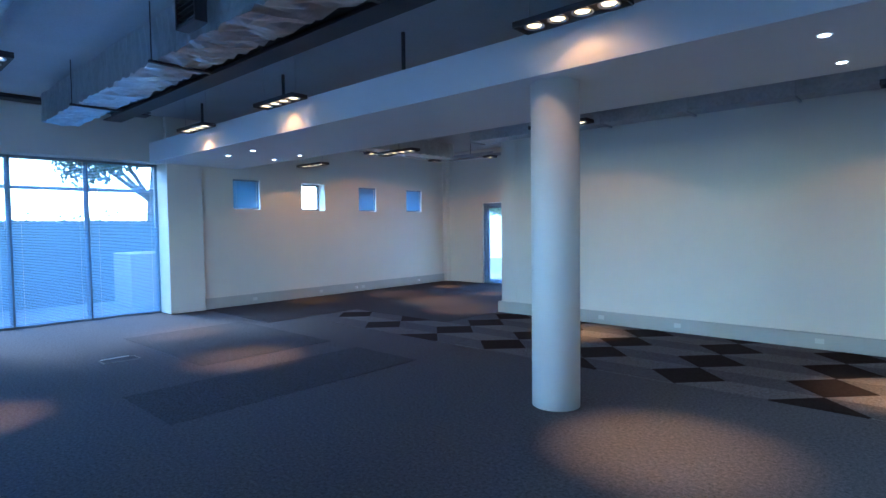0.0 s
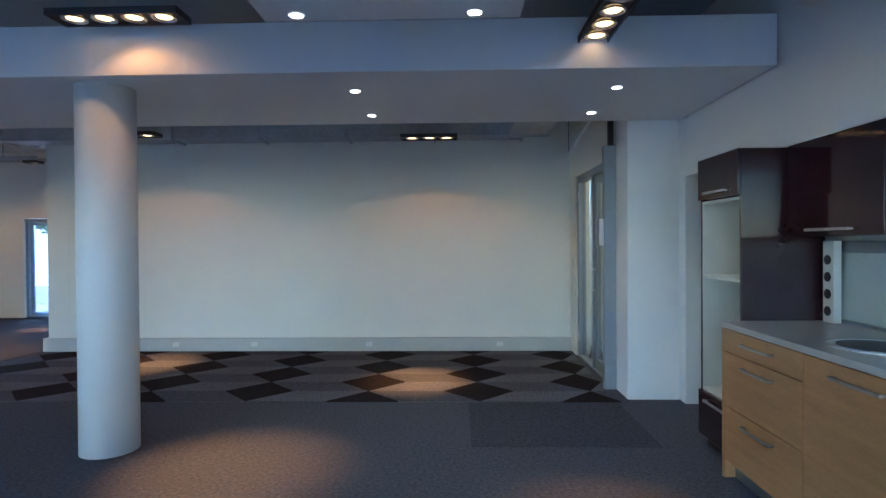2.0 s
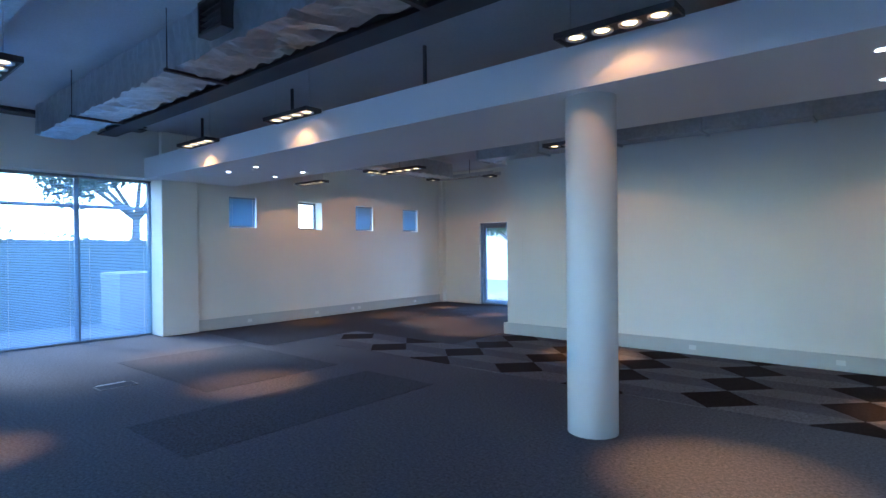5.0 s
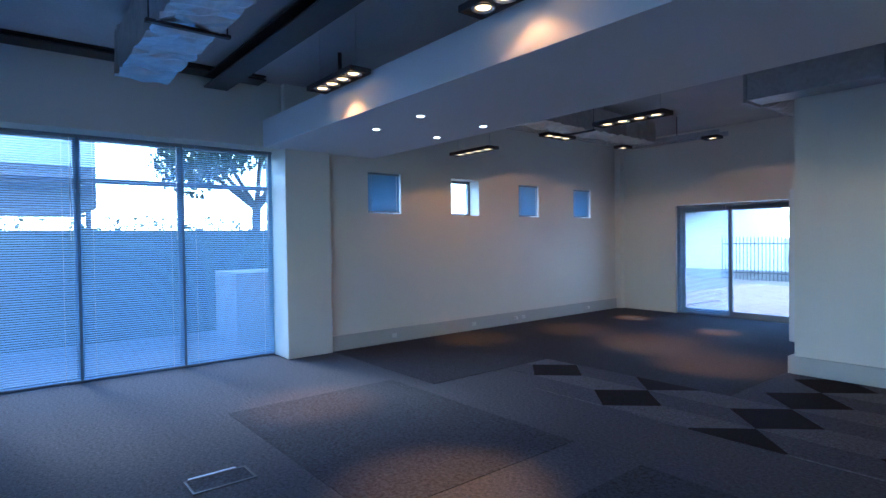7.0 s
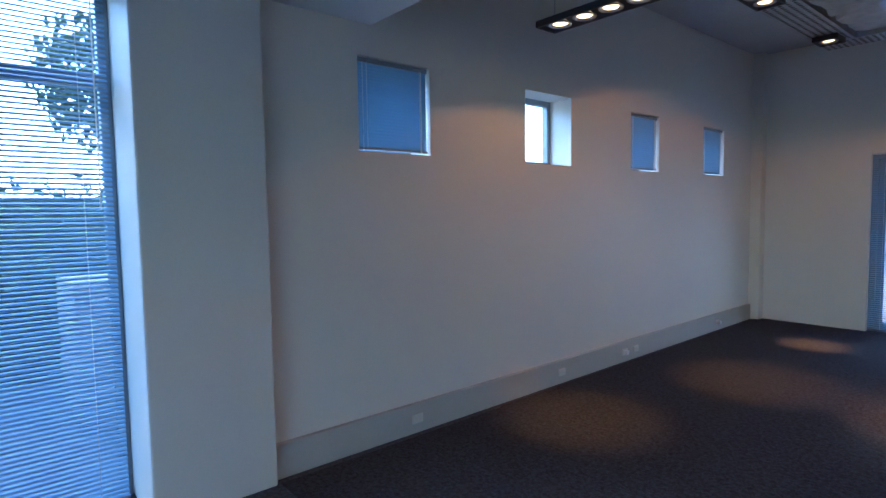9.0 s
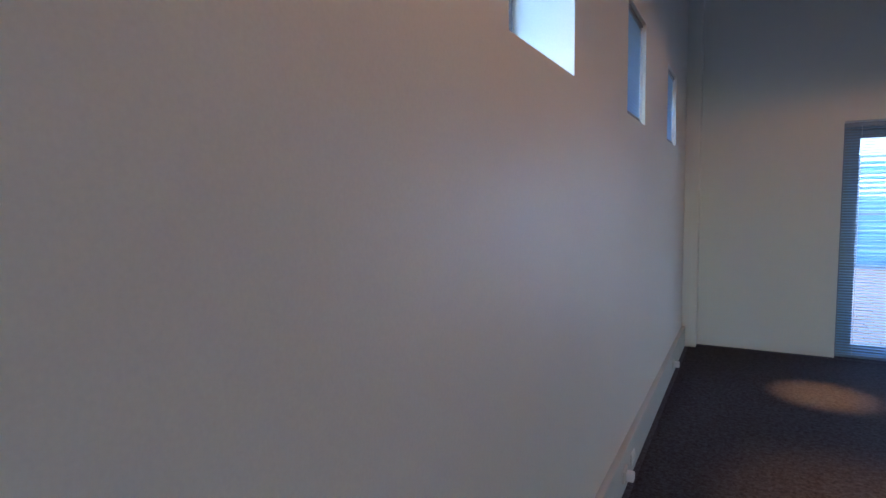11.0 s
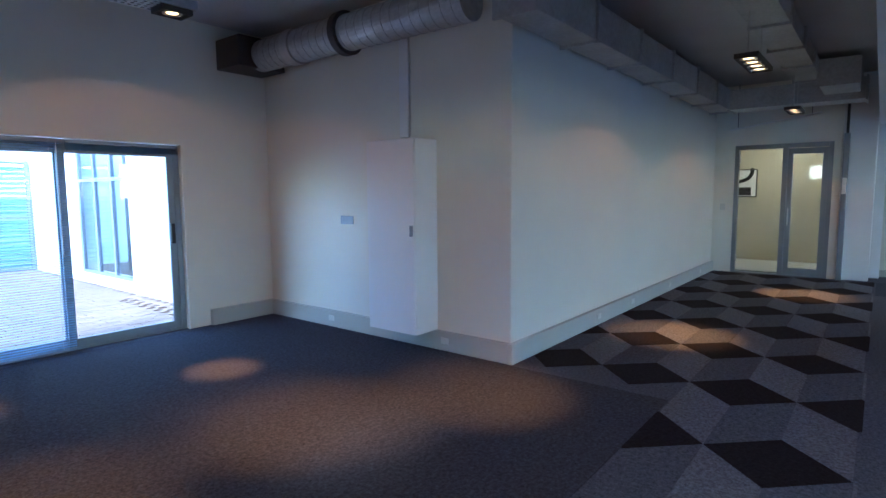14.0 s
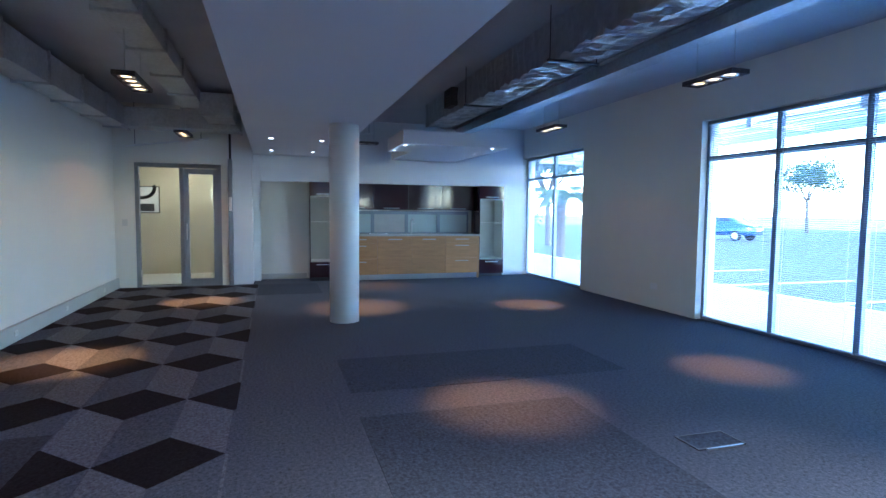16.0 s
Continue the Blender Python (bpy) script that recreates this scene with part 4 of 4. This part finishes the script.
def car(at, turn, material, label):
    t = thing("car", at, label, "car", turn=turn)
    bm = bmesh.new()
    prof = [(-2.1, 0.35), (-2.12, 0.75), (-1.9, 0.92), (-1.35, 1.0), (-0.75, 1.42), (0.55, 1.45), (1.15, 1.02), (1.95, 0.85), (2.12, 0.6), (2.1, 0.3)]
    sides = [[bm.verts.new((x, s0 * (0.86 if z < 1.05 else 0.66), z)) for x, z in prof] for s0 in (-1, 1)]
    n = len(prof)
    for i in range(n):
        bm.faces.new((sides[0][i], sides[0][(i + 1) % n], sides[1][(i + 1) % n], sides[1][i]))
    bm.faces.new(sides[0][::-1])
    bm.faces.new(sides[1])
    bmesh.ops.recalc_face_normals(bm, faces=bm.faces)
    bmesh.ops.bevel(bm, geom=bm.edges[:], offset=0.05, segments=2, affect="EDGES")
    part("body", bm, material, t, smooth=True)
    for s0 in (-1, 1):
        part("side_window", boxes(((-0.9, s0 * 0.78, 1.04), (0.6, s0 * 0.72, 1.34))), BLACK, t)
        for x in (-1.3, 1.3):
            wh = part("wheel", tubes(((x, s0 * 0.7, 0.31), (x, s0 * 0.89, 0.31), 0.31), seg=24), RUBBER, t)
            part("rim", tubes(((x, s0 * 0.885, 0.31), (x, s0 * 0.9, 0.31), 0.19), seg=16), STEEL, wh)
    return t


car((24.0, -30.0, -0.13), 15, CARBLUE, "dark blue car parked beyond the kerb")
car((12.0, -40.0, -0.13), 95, mat("car_paint_white", (0.75, 0.75, 0.75), 0.2, vary=0.02, bump=0, coat=1.0), "white car parked in the car park")

canopy = thing("canopy", (-3.0, -9.95, 2.62), "white steel canopy over the south windows", "canopy")
part("fascia", boxes(((0, 0, 0), (11, 0.06, 0.22)), bevel=0.005), WHITE, canopy)
for k in range(8):
    part("rib", boxes(((0.2 + k * 1.5, 0.06, 0.02), (0.28 + k * 1.5, 1.18, 0.2)), bevel=0.004), WHITE, canopy)
slat_c = mesh_of("roof_slat", boxes(((0.0, -0.055, -0.012), (11.0, 0.055, 0.012)), bevel=0.004), WHITE)
for k in range(5):
    piece("roof_slat", slat_c, canopy, pose(0, 0.2 + k * 0.21, 0.12, -38))

# courtyard past the sliding door
yard = structure("pavement_courtyard", boxes(((-9, 3.9, -0.22), (2.2, 16, -0.075))), mat("sand_joint", (0.18, 0.15, 0.12), 0.95, vary=0.2), "brick paved courtyard outside the sliding door", "pavement")
structure("wall_courtyard_east", wall_with_holes("x", -0.30, 0.0, 3.9, 11.6, -0.1, 3.6, [(6.85, 9.0, 0.12, 2.5)]), WHITE, "bright white courtyard wall with a tall window")
w = window("window_8", (-0.22, 9.0, 0.12), -90 + 180 - 180, 2.15, 2.38, [0.72, 1.43], 1.66, "tall white framed courtyard window")
# no room modelled: a dark slab gives the shade seen through the glass
structure("wall_courtyard_room", boxes(((0.9, 6.0, -0.1), (1.0, 10, 3))), DARK, "dark slab standing in for the unlit room behind the courtyard window", "wall")
structure("wall_courtyard_end", boxes(((-0.32, 11.6, -0.1), (3, 11.8, 3.6)), ((-2.15, 11.6, 2.25), (-0.32, 11.8, 3.6))), WHITE, "white wall round the louvred gate")
gate = thing("louvre_gate", (-1.95, 11.6, -0.07), "pale blue-grey louvred metal gate, closed", "gate")
part("gate_frame", boxes(((0, -0.06, 0), (0.07, 0, 2.3)), ((0.77, -0.06, 0), (0.85, 0, 2.3)), ((1.56, -0.06, 0), (1.63, 0, 2.3)), ((0.07, -0.06, 2.23), (1.56, 0, 2.3)), ((0.07, -0.06, 0), (1.56, 0, 0.08)), ((0.07, -0.06, 1.1), (1.56, 0, 1.17)), bevel=0.004), ALU, gate)
lm = mesh_of("louvre", boxes(((-0.35, -0.006, -0.05), (0.35, 0.006, 0.05))), SLAT)
for a in (0.42, 1.205):
    for k in range(21):
        piece("louvre", lm, gate, pose(a, -0.03, 0.14 + k * 0.1, 35))
fence = thing("palisade_fence", (-6.75, 13.6, -0.1), "dark metal palisade fence round the courtyard", "fence")
for k in range(21):
    part("paling", boxes(((k * 0.12, 0, 0), (k * 0.12 + 0.02, 0.02, 1.5))), DARK, fence) if k < 1 else piece("paling", fence.children[0].data, fence, pose(k * 0.12, 0, 0))
for z in (0.25, 1.25):
    part("rail", boxes(((0, 0.02, z), (2.5, 0.05, z + 0.04))), DARK, fence)
structure("wall_courtyard_low", boxes(((-9, 13.7, -0.2), (-2.2, 13.9, 0.25))), PAVE, "low pale courtyard wall under the fence")
structure("wall_courtyard_pillar", boxes(((-4.2, 13.3, -0.2), (-3.72, 13.7, 3.4)), bevel=0.01), WHITE, "white rendered pillar at the courtyard edge")
# added white slab: stands in for the blown-out daylight behind the fence
structure("wall_courtyard_far", boxes(((-16, 15.2, -0.2), (-5.4, 15.4, 2.7))), WHITE, "white slab added for the overexposed brightness beyond the courtyard")
pav_mesh = mesh_of("paver", boxes(((-0.108, -0.052, -0.05), (0.108, 0.052, 0.0))), BRICK)
for i in range(22):
    for j in range(13):
        piece("paver", pav_mesh, yard, pose(-3.55 + j * 0.222 + (0.111 if i % 2 else 0), 4.0 + i * 0.11, -0.03 + random.uniform(-0.003, 0.003), 0, 0, random.uniform(-0.6, 0.6)))
verts, faces = [], []
for i in range(68):
    for j in range(34):
        if i < 22 and 6 <= j < 20:
            continue
        x, yv = -5.0 + j * 0.222 + (0.111 if i % 2 else 0), 4.0 + i * 0.11
        if x > -0.42:
            continue
        k = len(verts)
        for z in (-0.08, -0.03 + random.uniform(-0.003, 0.003)):
            verts += [(x - 0.108, yv - 0.052, z), (x + 0.108, yv - 0.052, z), (x + 0.108, yv + 0.052, z), (x - 0.108, yv + 0.052, z)]
        faces += [(k + 4, k + 5, k + 6, k + 7), (k, k + 1, k + 5, k + 4), (k + 1, k + 2, k + 6, k + 5), (k + 2, k + 3, k + 7, k + 6), (k + 3, k, k + 4, k + 7)]
me = bpy.data.meshes.new("far_pavers")
me.from_pydata(verts, [], faces)
me.materials.append(BRICK)
ob = new("far_pavers", me)
ob.parent = yard
tagged(ob, kind="stuff")
